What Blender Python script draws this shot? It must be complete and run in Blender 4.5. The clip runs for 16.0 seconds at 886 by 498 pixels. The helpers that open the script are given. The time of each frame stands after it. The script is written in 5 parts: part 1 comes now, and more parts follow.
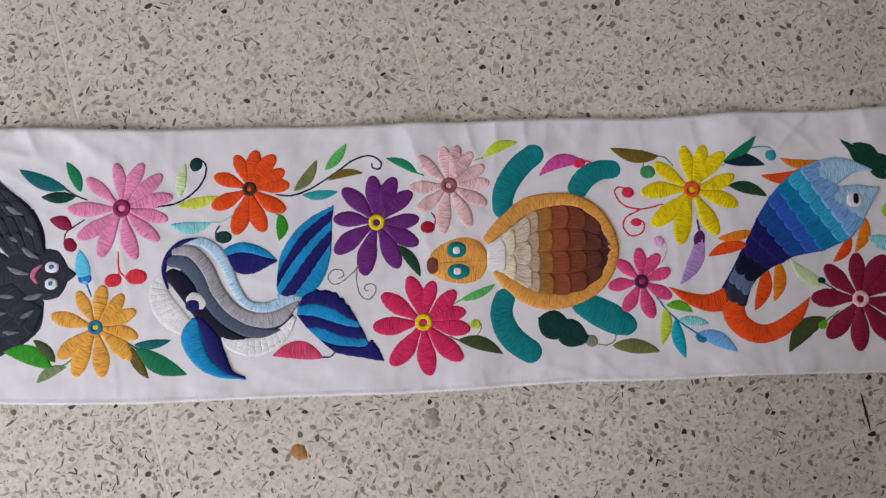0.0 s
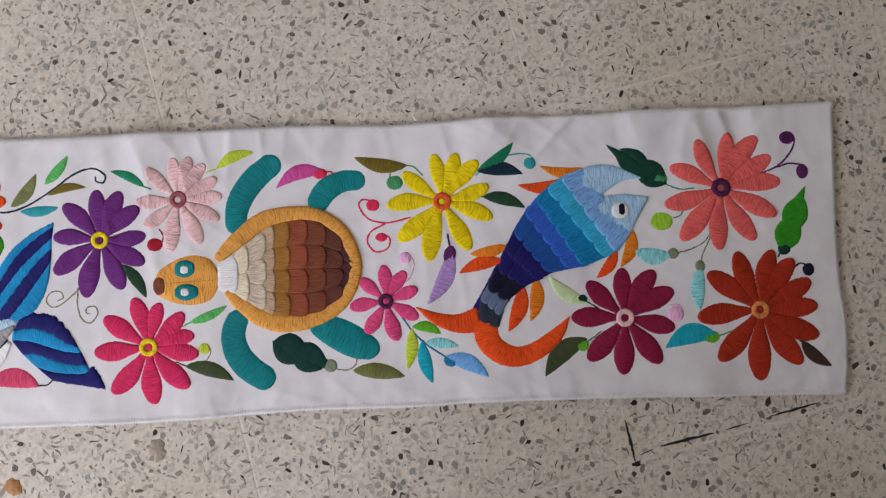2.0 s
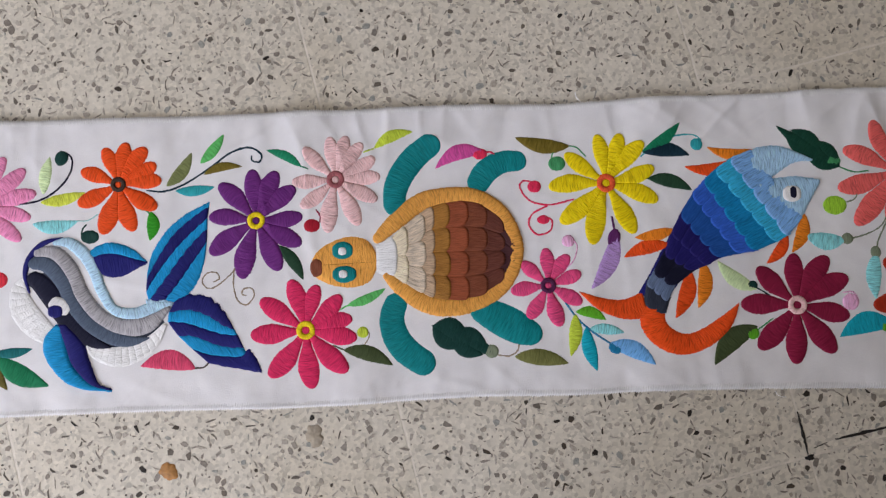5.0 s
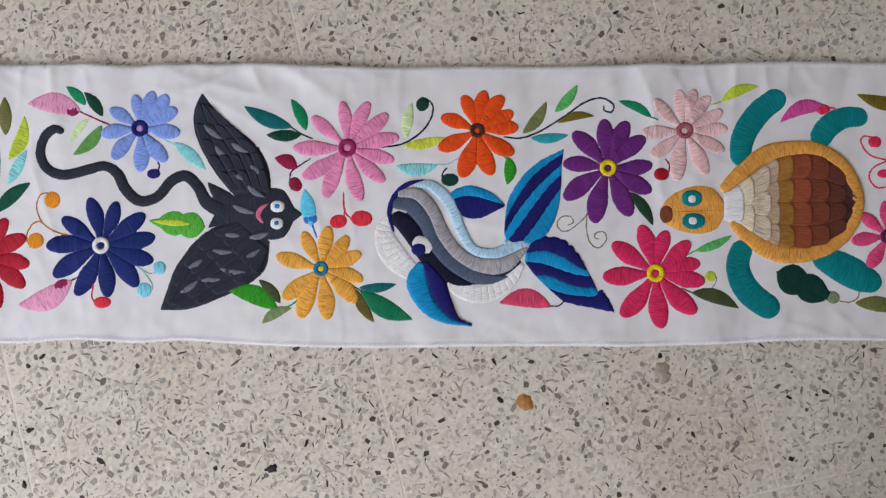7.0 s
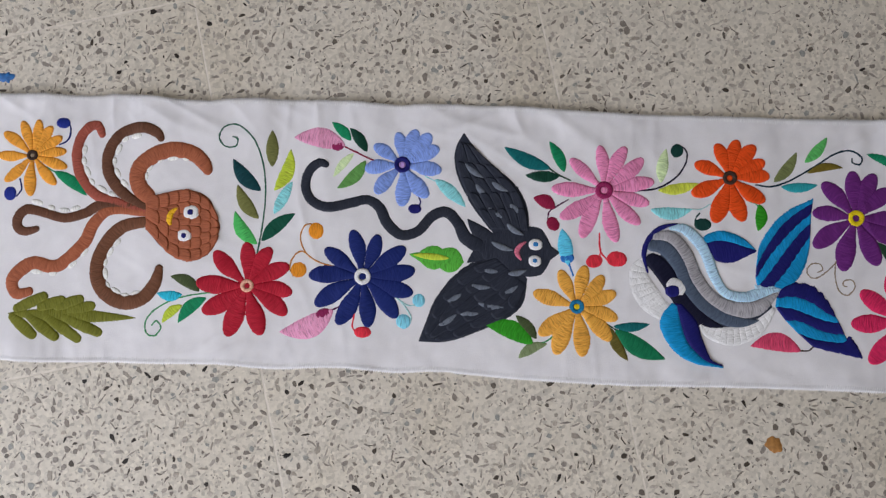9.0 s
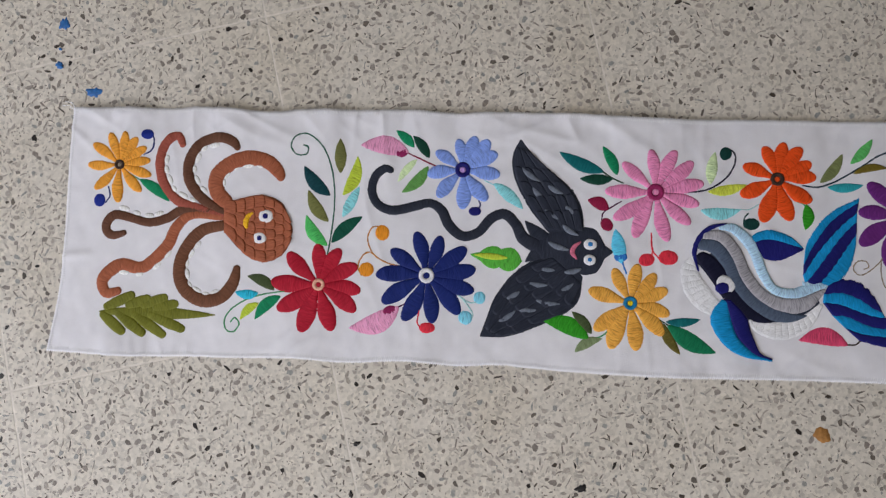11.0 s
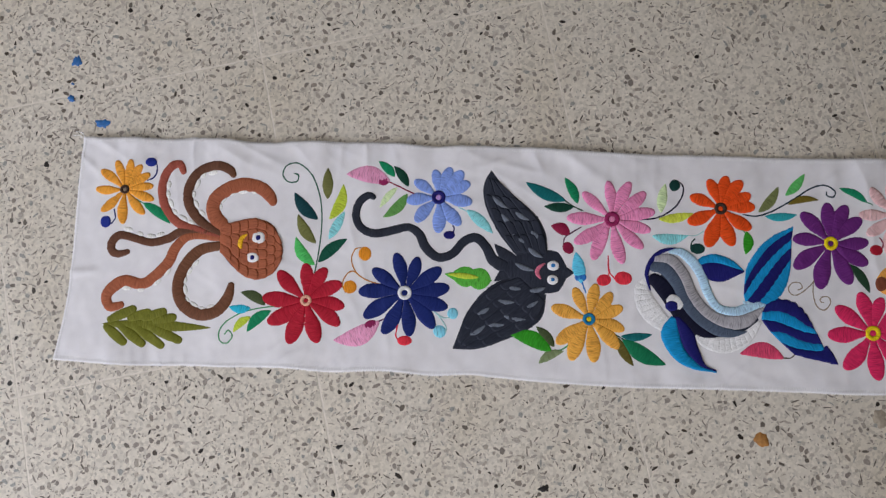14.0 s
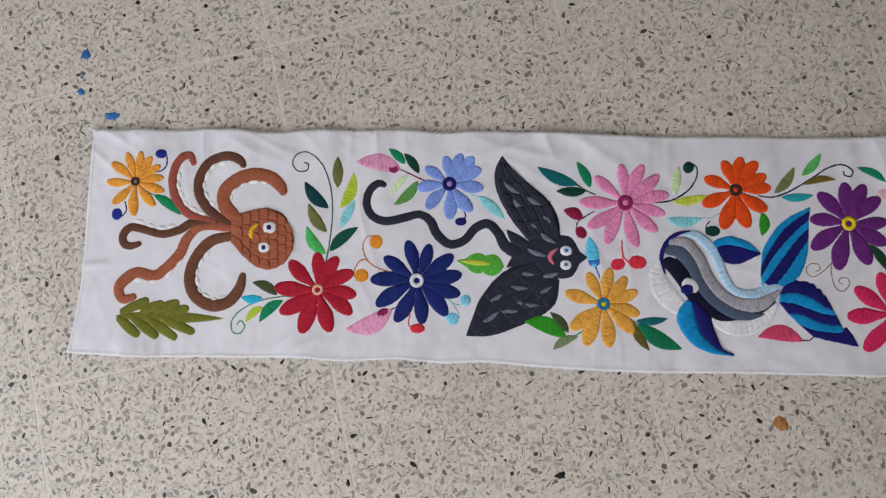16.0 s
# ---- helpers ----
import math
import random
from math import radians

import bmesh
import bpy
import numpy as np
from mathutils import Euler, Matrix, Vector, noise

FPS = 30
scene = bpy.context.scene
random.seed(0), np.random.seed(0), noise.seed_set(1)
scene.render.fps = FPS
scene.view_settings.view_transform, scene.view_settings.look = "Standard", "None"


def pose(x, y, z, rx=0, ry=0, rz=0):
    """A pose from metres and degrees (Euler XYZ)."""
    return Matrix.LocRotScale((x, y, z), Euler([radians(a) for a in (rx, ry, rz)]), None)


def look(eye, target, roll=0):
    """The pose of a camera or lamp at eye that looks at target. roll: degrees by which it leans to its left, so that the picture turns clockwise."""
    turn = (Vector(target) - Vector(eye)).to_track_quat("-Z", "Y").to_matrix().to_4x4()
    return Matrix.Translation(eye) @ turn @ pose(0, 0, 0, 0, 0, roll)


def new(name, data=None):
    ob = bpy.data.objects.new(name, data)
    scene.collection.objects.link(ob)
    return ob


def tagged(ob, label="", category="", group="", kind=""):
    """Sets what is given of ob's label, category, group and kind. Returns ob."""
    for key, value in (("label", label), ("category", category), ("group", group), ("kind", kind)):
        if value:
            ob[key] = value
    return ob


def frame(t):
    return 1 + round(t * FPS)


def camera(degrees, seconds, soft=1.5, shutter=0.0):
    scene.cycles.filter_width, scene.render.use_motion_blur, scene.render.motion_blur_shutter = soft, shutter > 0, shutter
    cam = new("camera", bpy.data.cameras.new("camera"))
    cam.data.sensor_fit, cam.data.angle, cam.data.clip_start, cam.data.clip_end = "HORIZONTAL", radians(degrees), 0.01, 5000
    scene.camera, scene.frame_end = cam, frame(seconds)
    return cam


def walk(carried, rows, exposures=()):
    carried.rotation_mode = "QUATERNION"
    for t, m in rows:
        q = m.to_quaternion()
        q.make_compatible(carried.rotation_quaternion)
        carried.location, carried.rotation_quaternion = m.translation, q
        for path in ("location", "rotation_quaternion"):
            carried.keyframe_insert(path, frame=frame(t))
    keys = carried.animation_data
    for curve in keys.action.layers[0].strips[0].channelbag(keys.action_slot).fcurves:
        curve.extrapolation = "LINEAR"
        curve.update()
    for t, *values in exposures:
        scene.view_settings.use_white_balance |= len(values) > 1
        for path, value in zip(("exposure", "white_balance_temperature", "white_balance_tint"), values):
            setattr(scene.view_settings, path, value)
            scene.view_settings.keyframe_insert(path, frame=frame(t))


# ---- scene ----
cam = camera(60.0, 16.0, soft=1.3)
PATH = [
    (0.0, 0.91432, 0.07862, 0.762, 4.571, -2.232, -1.55),
    (0.5, 0.97852, 0.08714, 0.75236, 4.708, -1.589, 1.195),
    (1.0, 1.05257, 0.0983, 0.73881, 4.473, -0.386, 1.196),
    (1.5, 1.11477, 0.10145, 0.72805, 3.843, -1.29, 0.028),
    (2.0, 1.18027, 0.0999, 0.71775, 3.892, -1.256, -1.978),
    (2.5, 1.21308, 0.08468, 0.70359, 4.553, -1.583, -1.694),
    (3.0, 1.20791, 0.08471, 0.67856, 3.816, -1.97, -1.226),
    (3.2, 1.20102, 0.09137, 0.6737, 4.455, -1.806, -1.979),
    (5.3, 1.00455, 0.08446, 0.69515, 4.178, 0.289, -1.146),
    (5.5, 0.972, 0.09027, 0.69476, 2.161, -0.572, 0.756),
    (6.0, 0.91102, 0.09161, 0.69655, 2.168, -0.181, -0.589),
    (6.5, 0.82525, 0.08566, 0.71423, 2.411, 0.924, -0.086),
    (7.0, 0.73068, 0.05815, 0.7307, 2.459, 0.577, 0.024),
    (7.5, 0.65711, 0.05139, 0.74121, 4.654, 1.166, 0.587),
    (8.0, 0.59502, 0.04798, 0.74841, 5.554, 0.111, 1.088),
    (8.5, 0.53152, 0.05142, 0.75102, 4.908, 1.046, 1.313),
    (9.0, 0.48385, 0.0577, 0.75483, 4.956, 0.46, 1.97),
    (9.5, 0.46701, 0.05506, 0.76111, 5.628, 0.776, 1.678),
    (10.0, 0.45977, 0.05362, 0.76736, 4.898, 2.317, 2.027),
    (12.3, 0.45384, 0.05532, 0.84952, 4.859, 2.889, 1.47),
    (12.5, 0.45422, 0.04995, 0.85458, 6.425, 2.312, 2.057),
    (13.0, 0.46807, 0.04701, 0.87359, 7.302, 2.667, 1.505),
    (13.5, 0.46759, 0.0351, 0.87868, 7.825, 2.346, 2.042),
    (14.0, 0.46731, 0.0344, 0.87914, 7.254, 1.53, 2.176),
    (14.5, 0.46478, 0.02769, 0.87663, 7.362, 1.908, 2.401),
    (15.0, 0.4651, 0.02289, 0.87502, 6.998, 2.469, 1.892),
    (15.5, 0.46433, 0.02686, 0.87387, 6.964, 2.207, 1.774),
    (16.0, 0.46896, 0.02334, 0.87087, 7.031, 2.618, 1.379),
]
EXPOSURES = [(0.0, -0.07, 6560, 13), (1.0, 0.0, 6560, 13), (2.5, 0.18, 6580, 13), (3.2, 0.22, 6580, 13), (5.5, 0.05, 6500, 10.5), (7.0, -0.15, 6480, 9.5), (9.0, -0.36, 6500, 9.5), (13.0, -0.44, 6500, 10), (16.0, -0.4, 6500, 10)]
walk(cam, [(t, pose(*row)) for t, *row in PATH], EXPOSURES)

# ---- world and light ----
world = bpy.data.worlds.new("daylight")
scene.world = world
world.use_nodes = True
sky = world.node_tree.nodes.new("ShaderNodeTexSky")
sky.sky_type, sky.sun_disc = "NISHITA", False
sky.sun_elevation, sky.sun_rotation = radians(50), radians(200)
world.node_tree.nodes["Background"].inputs["Strength"].default_value = 0.12
world.node_tree.links.new(sky.outputs[0], world.node_tree.nodes["Background"].inputs["Color"])


def window_light(name, m, w, h, power, colour):
    data = bpy.data.lights.new(name, "AREA")
    data.shape, data.size, data.size_y, data.energy, data.color = "RECTANGLE", w, h, power, colour
    ob = new(name, data)
    ob.matrix_world = m
    return ob


# Daylight that comes through the two window openings of the room
window_light("window_daylight", look((-0.5, -2.16, 1.45), (0.3, 0.1, 0.0)), 1.6, 1.3, 42, (0.86, 0.88, 1.0))
window_light("window_daylight", look((-1.56, -0.65, 1.45), (0.6, 0.1, 0.0)), 1.5, 1.3, 42, (0.86, 0.88, 1.0))


# ---- materials ----
def lin(hexa):
    v = [int(hexa[i:i + 2], 16) / 255 for i in (0, 2, 4)]
    return [c / 12.92 if c < 0.04045 else ((c + 0.055) / 1.055) ** 2.4 for c in v]


def material(name):
    m = bpy.data.materials.new(name)
    m.use_nodes = True
    n = m.node_tree.nodes
    return m, n, m.node_tree.links, n["Principled BSDF"]


def node(n, kind, **inputs):
    a = n.new(kind)
    for k, v in inputs.items():
        a.inputs[k.replace("_", " ")].default_value = v
    return a


def math_node(n, l, op, a, b=None):
    m = n.new("ShaderNodeMath")
    m.operation = op
    for i, v in enumerate((a, b)):
        if v is None:
            continue
        if isinstance(v, (int, float)):
            m.inputs[i].default_value = v
        else:
            l.new(v, m.inputs[i])
    return m.outputs[0]


def mix_colour(n, l, fac, a, b, blend="MIX"):
    m = n.new("ShaderNodeMix")
    m.data_type, m.blend_type = "RGBA", blend
    for sock, v in ((m.inputs["Factor"], fac), (m.inputs["A"], a), (m.inputs["B"], b)):
        if isinstance(v, (int, float)):
            sock.default_value = v
        elif isinstance(v, (list, tuple)):
            sock.default_value = (*v[:3], 1)
        else:
            l.new(v, sock)
    return m.outputs["Result"]


def ramp(n, l, value, stops, constant=False):
    r = n.new("ShaderNodeValToRGB")
    r.color_ramp.interpolation = "CONSTANT" if constant else "LINEAR"
    while len(r.color_ramp.elements) < len(stops):
        r.color_ramp.elements.new(1)
    for e, (p, c) in zip(r.color_ramp.elements, stops):
        e.position, e.color = p, (*c[:3], 1)
    l.new(value, r.inputs[0])
    return r.outputs[0]


def thread_material(name, colour):
    """Glossy cotton floss: fine strands run across the shape, in bundles of uneven tone."""
    m, n, l, b = material(name)
    uv = n.new("ShaderNodeUVMap")
    info = n.new("ShaderNodeObjectInfo")
    shift = n.new("ShaderNodeVectorMath")
    shift.operation = "ADD"
    l.new(uv.outputs[0], shift.inputs[0])
    l.new(info.outputs["Random"], shift.inputs[1])

    def strands(sx, sy, detail):
        s = n.new("ShaderNodeVectorMath")
        s.operation = "MULTIPLY"
        s.inputs[1].default_value = (sx, sy, 1)
        l.new(shift.outputs[0], s.inputs[0])
        t = node(n, "ShaderNodeTexNoise", Scale=1.0, Detail=detail, Roughness=0.55)
        l.new(s.outputs[0], t.inputs["Vector"])
        return t.outputs["Fac"]
    fine, coarse = strands(1700, 110, 2.0), strands(800, 130, 2.0)
    tone = math_node(n, l, "ADD", math_node(n, l, "MULTIPLY", fine, 0.55), math_node(n, l, "MULTIPLY", coarse, 0.45))
    c = lin(colour)
    c = [min(0.86, v / 0.84) for v in c]
    lum = 0.3 * c[0] + 0.6 * c[1] + 0.1 * c[2]
    pale = min(1.0, lum / 0.35)
    dark, light = [v * (0.84 - 0.24 * pale + 0.9 * max(0.0, lum - 0.6)) for v in c], [min(0.9, v * 1.20 + 0.004) for v in c]
    col = ramp(n, l, tone, [(0.37, dark), (0.5, c), (0.63, light)])
    vary = math_node(n, l, "ADD", math_node(n, l, "MULTIPLY", info.outputs["Random"], 0.10), 0.95)
    hsv = node(n, "ShaderNodeHueSaturation", Fac=1.0)
    l.new(vary, hsv.inputs["Value"])
    l.new(col, hsv.inputs["Color"])
    l.new(hsv.outputs[0], b.inputs["Base Color"])
    b.inputs["Roughness"].default_value = 0.62
    b.inputs["Specular IOR Level"].default_value = 0.16
    b.inputs["Sheen Weight"].default_value = 0.05
    b.inputs["Sheen Roughness"].default_value = 0.4
    bump = node(n, "ShaderNodeBump", Strength=0.55 + 0.45 * pale, Distance=0.0009)
    l.new(tone, bump.inputs["Height"])
    l.new(bump.outputs[0], b.inputs["Normal"])
    return m


COLOURS = dict(
    violet="60246c", sun="e8c21a", blush="eeb4b4", mauve="96555a", crimson_pink="c92858", yellow="fcc206", vermilion="d4542e",
    rose="cf4576", rose2="cc4567", plum_dark="4a1c40", coral="e2605c", wine="7e1638", rust="9a2a14", apricot="d08348", apricot_pale="dba48c",
    amber="ee9434", amber2="e88a24", umber="3a2a22", taupe="8a7a66", red="a2182c", red2="d03040", periwinkle="7a94d6", lilac="ae8cc6",
    navy="132260", navy2="17175e", white="f2f4ff", ice="e4eaff", pink="e084ac", raspberry="842050", goldyellow="f29e42", tealblue="1a6e96",
    orange1="ea4a14", orange2="f07a1c", emerald="0f7350", emerald2="0a4a38", lime="b2c43c", lime2="c6d04a", orchid="c44c92", pinkred="d02c50",
    darkgreen="213f2c", lightgreen="56ae5c", lightgreen2="4cb45c", olivedark="3e4a2c", bottle="0d3530", bottle2="0c3a2c", sage="76806a",
    sage2="7a8a62", sage3="70784a", olive="6a6c3c", bronze="6a5c1e", bronze2="5c5424", fern="3f8a58", fern2="2a5a48", fern3="5a8e48",
    pinkpale="eaa4c6", pinklt="e296b6", grape="562258", teal2="2a98a0", inkgreen="0e2a38", grass="58a424", grass2="2c8a1c", grass3="54aa3c", teal="0a9cb0",
    aqua="84ccd0", sky="6aa4e4", palegreen="c2d8a4", forest="0d3a2c", limegrass="92c234", ink="111228", viridian="00767a",
    brown4="432428", brown3="5a3026", chestnut="703c28", sienna="86452c", tan="96682f", beige="b49a80", cream2="c8b8a4", cream="d8cab0",
    gold="dc9a48", charcoal="2a303e", slate2="5c6c88", royal1="17488e", indigo="1a1558", royal2="2c58b6", cerulean="0878ac", ceruleand="0a86bc", turquoise="30a4cc",
    cornflower="76a6e6", palebl="9cc0e2", palebl2="a6c6e6", cobalt="1c2c80", jade="0f7a50", jade2="12704a", mossolive="686a22", inkteal="0c3a40",
    cyan="26a8c2", ochre="b2742c", lightcyan="7cc6ea", lightcyan2="58bce0", paleaqua="9ec6c6", deepteal="0b5f62", azure="2a6cb4", azure2="2e74b0",
    rosebrown="904a3c", brownd="5a3a2a", brownd2="64402c", russet="96553a", russet_shade="5c2c1c", suckercream="ece6d8", sun2="e0a820",
    slate="272b36", slate3="4c586a", ash="666d78", greymid="9c9a9e", mouthpink="c46a80", thread_white="f0eff2")
THREADS = {}


def floss(name):
    if name not in THREADS:
        THREADS[name] = thread_material("floss_" + name, COLOURS[name])
    return THREADS[name]


def cloth_material():
    m, n, l, b = material("white_cotton")
    tex = n.new("ShaderNodeTexCoord")
    slub = node(n, "ShaderNodeTexNoise", Scale=60.0, Detail=4.0)
    l.new(tex.outputs["Object"], slub.inputs["Vector"])
    big = node(n, "ShaderNodeTexNoise", Scale=7.0, Detail=3.0)
    l.new(tex.outputs["Object"], big.inputs["Vector"])
    tone = math_node(n, l, "ADD", math_node(n, l, "MULTIPLY", slub.outputs["Fac"], 0.5), math_node(n, l, "MULTIPLY", big.outputs["Fac"], 0.5))
    l.new(ramp(n, l, tone, [(0.3, (0.72, 0.71, 0.725)), (0.55, (0.785, 0.775, 0.79)), (0.75, (0.83, 0.82, 0.83))]), b.inputs["Base Color"])
    b.inputs["Roughness"].default_value = 0.85
    b.inputs["Sheen Weight"].default_value = 0.15
    bump = node(n, "ShaderNodeBump", Strength=0.35, Distance=0.0004)
    fibre = node(n, "ShaderNodeTexNoise", Scale=900.0, Detail=2.0)
    l.new(tex.outputs["Object"], fibre.inputs["Vector"])
    l.new(math_node(n, l, "ADD", fibre.outputs["Fac"], slub.outputs["Fac"]), bump.inputs["Height"])
    l.new(bump.outputs[0], b.inputs["Normal"])
    return m


def terrazzo_material(name, base, far):
    """Polished cement matrix with fine marble dust. far: with coarse aggregate drawn in the material, for the unseen rest of the room."""
    m, n, l, b = material(name)
    geo = n.new("ShaderNodeNewGeometry")
    dust = node(n, "ShaderNodeTexVoronoi", Scale=330.0)
    l.new(geo.outputs["Position"], dust.inputs["Vector"])
    speck = ramp(n, l, dust.outputs["Color"], [(0.0, [v * 0.60 for v in base]), (0.18, [v * 0.82 for v in base]), (0.42, base), (0.8, [v * 1.10 for v in base]), (1.0, [v * 1.22 for v in base])])
    cloud = node(n, "ShaderNodeTexNoise", Scale=5.0, Detail=5.0)
    l.new(geo.outputs["Position"], cloud.inputs["Vector"])
    tint = ramp(n, l, cloud.outputs["Fac"], [(0.3, (0.90, 0.87, 0.81)), (0.5, (1, 1, 1)), (0.7, (1.0, 0.99, 0.97))])
    col = mix_colour(n, l, 0.75, speck, tint, "MULTIPLY")
    if far:
        chips = node(n, "ShaderNodeTexVoronoi", Scale=95.0)
        l.new(geo.outputs["Position"], chips.inputs["Vector"])
        near = math_node(n, l, "LESS_THAN", chips.outputs["Distance"], 0.33)
        col = mix_colour(n, l, math_node(n, l, "MULTIPLY", near, 0.6), col, (0.20, 0.18, 0.16))
    l.new(col, b.inputs["Base Color"])
    rough = ramp(n, l, cloud.outputs["Fac"], [(0.3, (0.55,) * 3), (0.7, (0.42,) * 3)])
    l.new(rough, b.inputs["Roughness"])
    b.inputs["Specular IOR Level"].default_value = 0.35
    bump = node(n, "ShaderNodeBump", Strength=0.15, Distance=0.0003)
    l.new(dust.outputs["Distance"], bump.inputs["Height"])
    l.new(bump.outputs[0], b.inputs["Normal"])
    return m


CHIP_STOPS = [(0.0, lin("aba399")), (0.14, lin("958d84")), (0.28, lin("b1a89c")), (0.40, lin("857d74")), (0.52, lin("a29a8e")), (0.62, lin("999993")), (0.72, lin("8c8379")), (0.80, lin("bcb3a7")), (0.86, lin("6c645b")), (0.93, lin("4a423a")), (0.975, lin("2c2723"))]


def chip_material(name, islands):
    m, n, l, b = material(name)
    if islands:
        value = n.new("ShaderNodeNewGeometry").outputs["Random Per Island"]
    else:
        value = n.new("ShaderNodeObjectInfo").outputs["Random"]
    col = ramp(n, l, value, CHIP_STOPS, True)
    geo = n.new("ShaderNodeNewGeometry")
    grain = node(n, "ShaderNodeTexNoise", Scale=420.0, Detail=3.0)
    l.new(geo.outputs["Position"], grain.inputs["Vector"])
    tone = ramp(n, l, grain.outputs["Fac"], [(0.3, (0.78,) * 3), (0.7, (1.18,) * 3)])
    l.new(mix_colour(n, l, 0.9, col, tone, "MULTIPLY"), b.inputs["Base Color"])
    b.inputs["Roughness"].default_value = 0.42
    b.inputs["Specular IOR Level"].default_value = 0.35
    return m


def plain_material(name, hexa, rough=0.6, scale=40.0, spread=0.12):
    m, n, l, b = material(name)
    geo = n.new("ShaderNodeNewGeometry")
    t = node(n, "ShaderNodeTexNoise", Scale=scale, Detail=5.0)
    l.new(geo.outputs["Position"], t.inputs["Vector"])
    c = lin(hexa)
    l.new(ramp(n, l, t.outputs["Fac"], [(0.3, [v * (1 - spread) for v in c]), (0.7, [min(1, v * (1 + spread)) for v in c])]), b.inputs["Base Color"])
    b.inputs["Roughness"].default_value = rough
    bump = node(n, "ShaderNodeBump", Strength=0.2, Distance=0.001)
    l.new(t.outputs["Fac"], bump.inputs["Height"])
    l.new(bump.outputs[0], b.inputs["Normal"])
    return m


CLOTH = cloth_material()
CEMENT = lin("d1cabc")
TILE = terrazzo_material("terrazzo_cement", CEMENT, False)
TILE_FAR = terrazzo_material("terrazzo_far", CEMENT, True)
GROUT = plain_material("pale_grout", "d9d1c4", 0.8, 90.0)
CHIPS, CHIP_SINGLE = chip_material("marble_chips", True), chip_material("marble_chip", False)
WALL = plain_material("wall_paint", "d9d4ca", 0.8, 6.0, 0.05)
SMUDGE = plain_material("dust_smudge", "a39887", 0.8, 220.0, 0.2)
BLUE_PAINT, BROWN_STAIN, BLACK_TAR = plain_material("blue_paint", "2a68a8", 0.5, 300.0, 0.3), plain_material("brown_stain", "a8763c", 0.6, 250.0, 0.25), plain_material("black_tar", "1e1a18", 0.7, 300.0, 0.3)


# ---- mesh helpers ----
def mesh_object(name, verts, faces, mat, uvs=None, smooth=True, origin=None):
    verts = np.asarray(verts, float)
    o = np.asarray(origin if origin is not None else (0, 0, 0), float)
    me = bpy.data.meshes.new(name)
    me.from_pydata((verts - o).tolist(), [], faces)
    if uvs is not None:
        layer = me.uv_layers.new(name="thread")
        index = np.empty(len(me.loops), dtype=np.int32)
        me.loops.foreach_get("vertex_index", index)
        layer.data.foreach_set("uv", np.asarray(uvs, np.float32)[index].ravel())
    if smooth:
        me.polygons.foreach_set("use_smooth", [True] * len(me.polygons))
    me.materials.append(mat)
    ob = new(name, me)
    ob.location = o
    return ob


def under(ob, parent, label=""):
    ob.parent = parent
    place = np.array(parent.location)
    if parent.parent:
        place = place + np.array(parent.parent.location)
    ob.location = Vector(np.array(ob.location) - place)
    return tagged(ob, label)


def box(bm, lo, hi):
    r = bmesh.ops.create_cube(bm, size=1)
    bmesh.ops.scale(bm, vec=[h - a for a, h in zip(lo, hi)], verts=r["verts"])
    bmesh.ops.translate(bm, vec=[(h + a) / 2 for a, h in zip(lo, hi)], verts=r["verts"])


def boxes(name, spans, mat, label="", category="", kind="structure"):
    bm = bmesh.new()
    for lo, hi in spans:
        box(bm, lo, hi)
    me = bpy.data.meshes.new(name)
    bm.to_mesh(me)
    bm.free()
    me.materials.append(mat)
    return tagged(new(name, me), label, category, "", kind)


# ---- room ----
X0, X1, Y0, Y1, H = -1.5, 3.6, -2.1, 2.6, 2.6
FLOOR = boxes("floor", [((X0 - 0.2, Y0 - 0.2, -0.08), (X1 + 0.2, Y1 + 0.2, -0.00018))], GROUT, "polished beige terrazzo tile floor with grey marble chips", "floor")
boxes("ceiling", [((X0 - 0.2, Y0 - 0.2, H), (X1 + 0.2, Y1 + 0.2, H + 0.12))], WALL, "plain off-white ceiling", "ceiling")
boxes("wall_north", [((X0 - 0.2, Y1, 0), (X1 + 0.2, Y1 + 0.2, H))], WALL, "plain off-white painted wall", "wall")
boxes("wall_east", [((X1, Y0, 0), (X1 + 0.2, Y1, H))], WALL, "plain off-white painted wall", "wall")
boxes("wall_south", [((X0 - 0.2, Y0 - 0.2, 0), (-1.3, Y0, H)), ((0.3, Y0 - 0.2, 0), (X1 + 0.2, Y0, H)), ((-1.3, Y0 - 0.2, 0), (0.3, Y0, 0.8)), ((-1.3, Y0 - 0.2, 2.1), (0.3, Y0, H))], WALL, "plain off-white wall with a window opening", "wall")
boxes("wall_west", [((X0 - 0.2, Y0, 0), (X0, -1.4, H)), ((X0 - 0.2, 0.1, 0), (X0, Y1, H)), ((X0 - 0.2, -1.4, 0), (X0, 0.1, 0.8)), ((X0 - 0.2, -1.4, 2.1), (X0, 0.1, H))], WALL, "plain off-white wall with a window opening", "wall")
# Added, never in view: blocks window light so the lower right gets darker
boxes("shade_wall", [((0.98, Y0, 0), (X1, -0.32, H))], WALL, "plain off-white unseen wall block, added to shade the right", "wall")

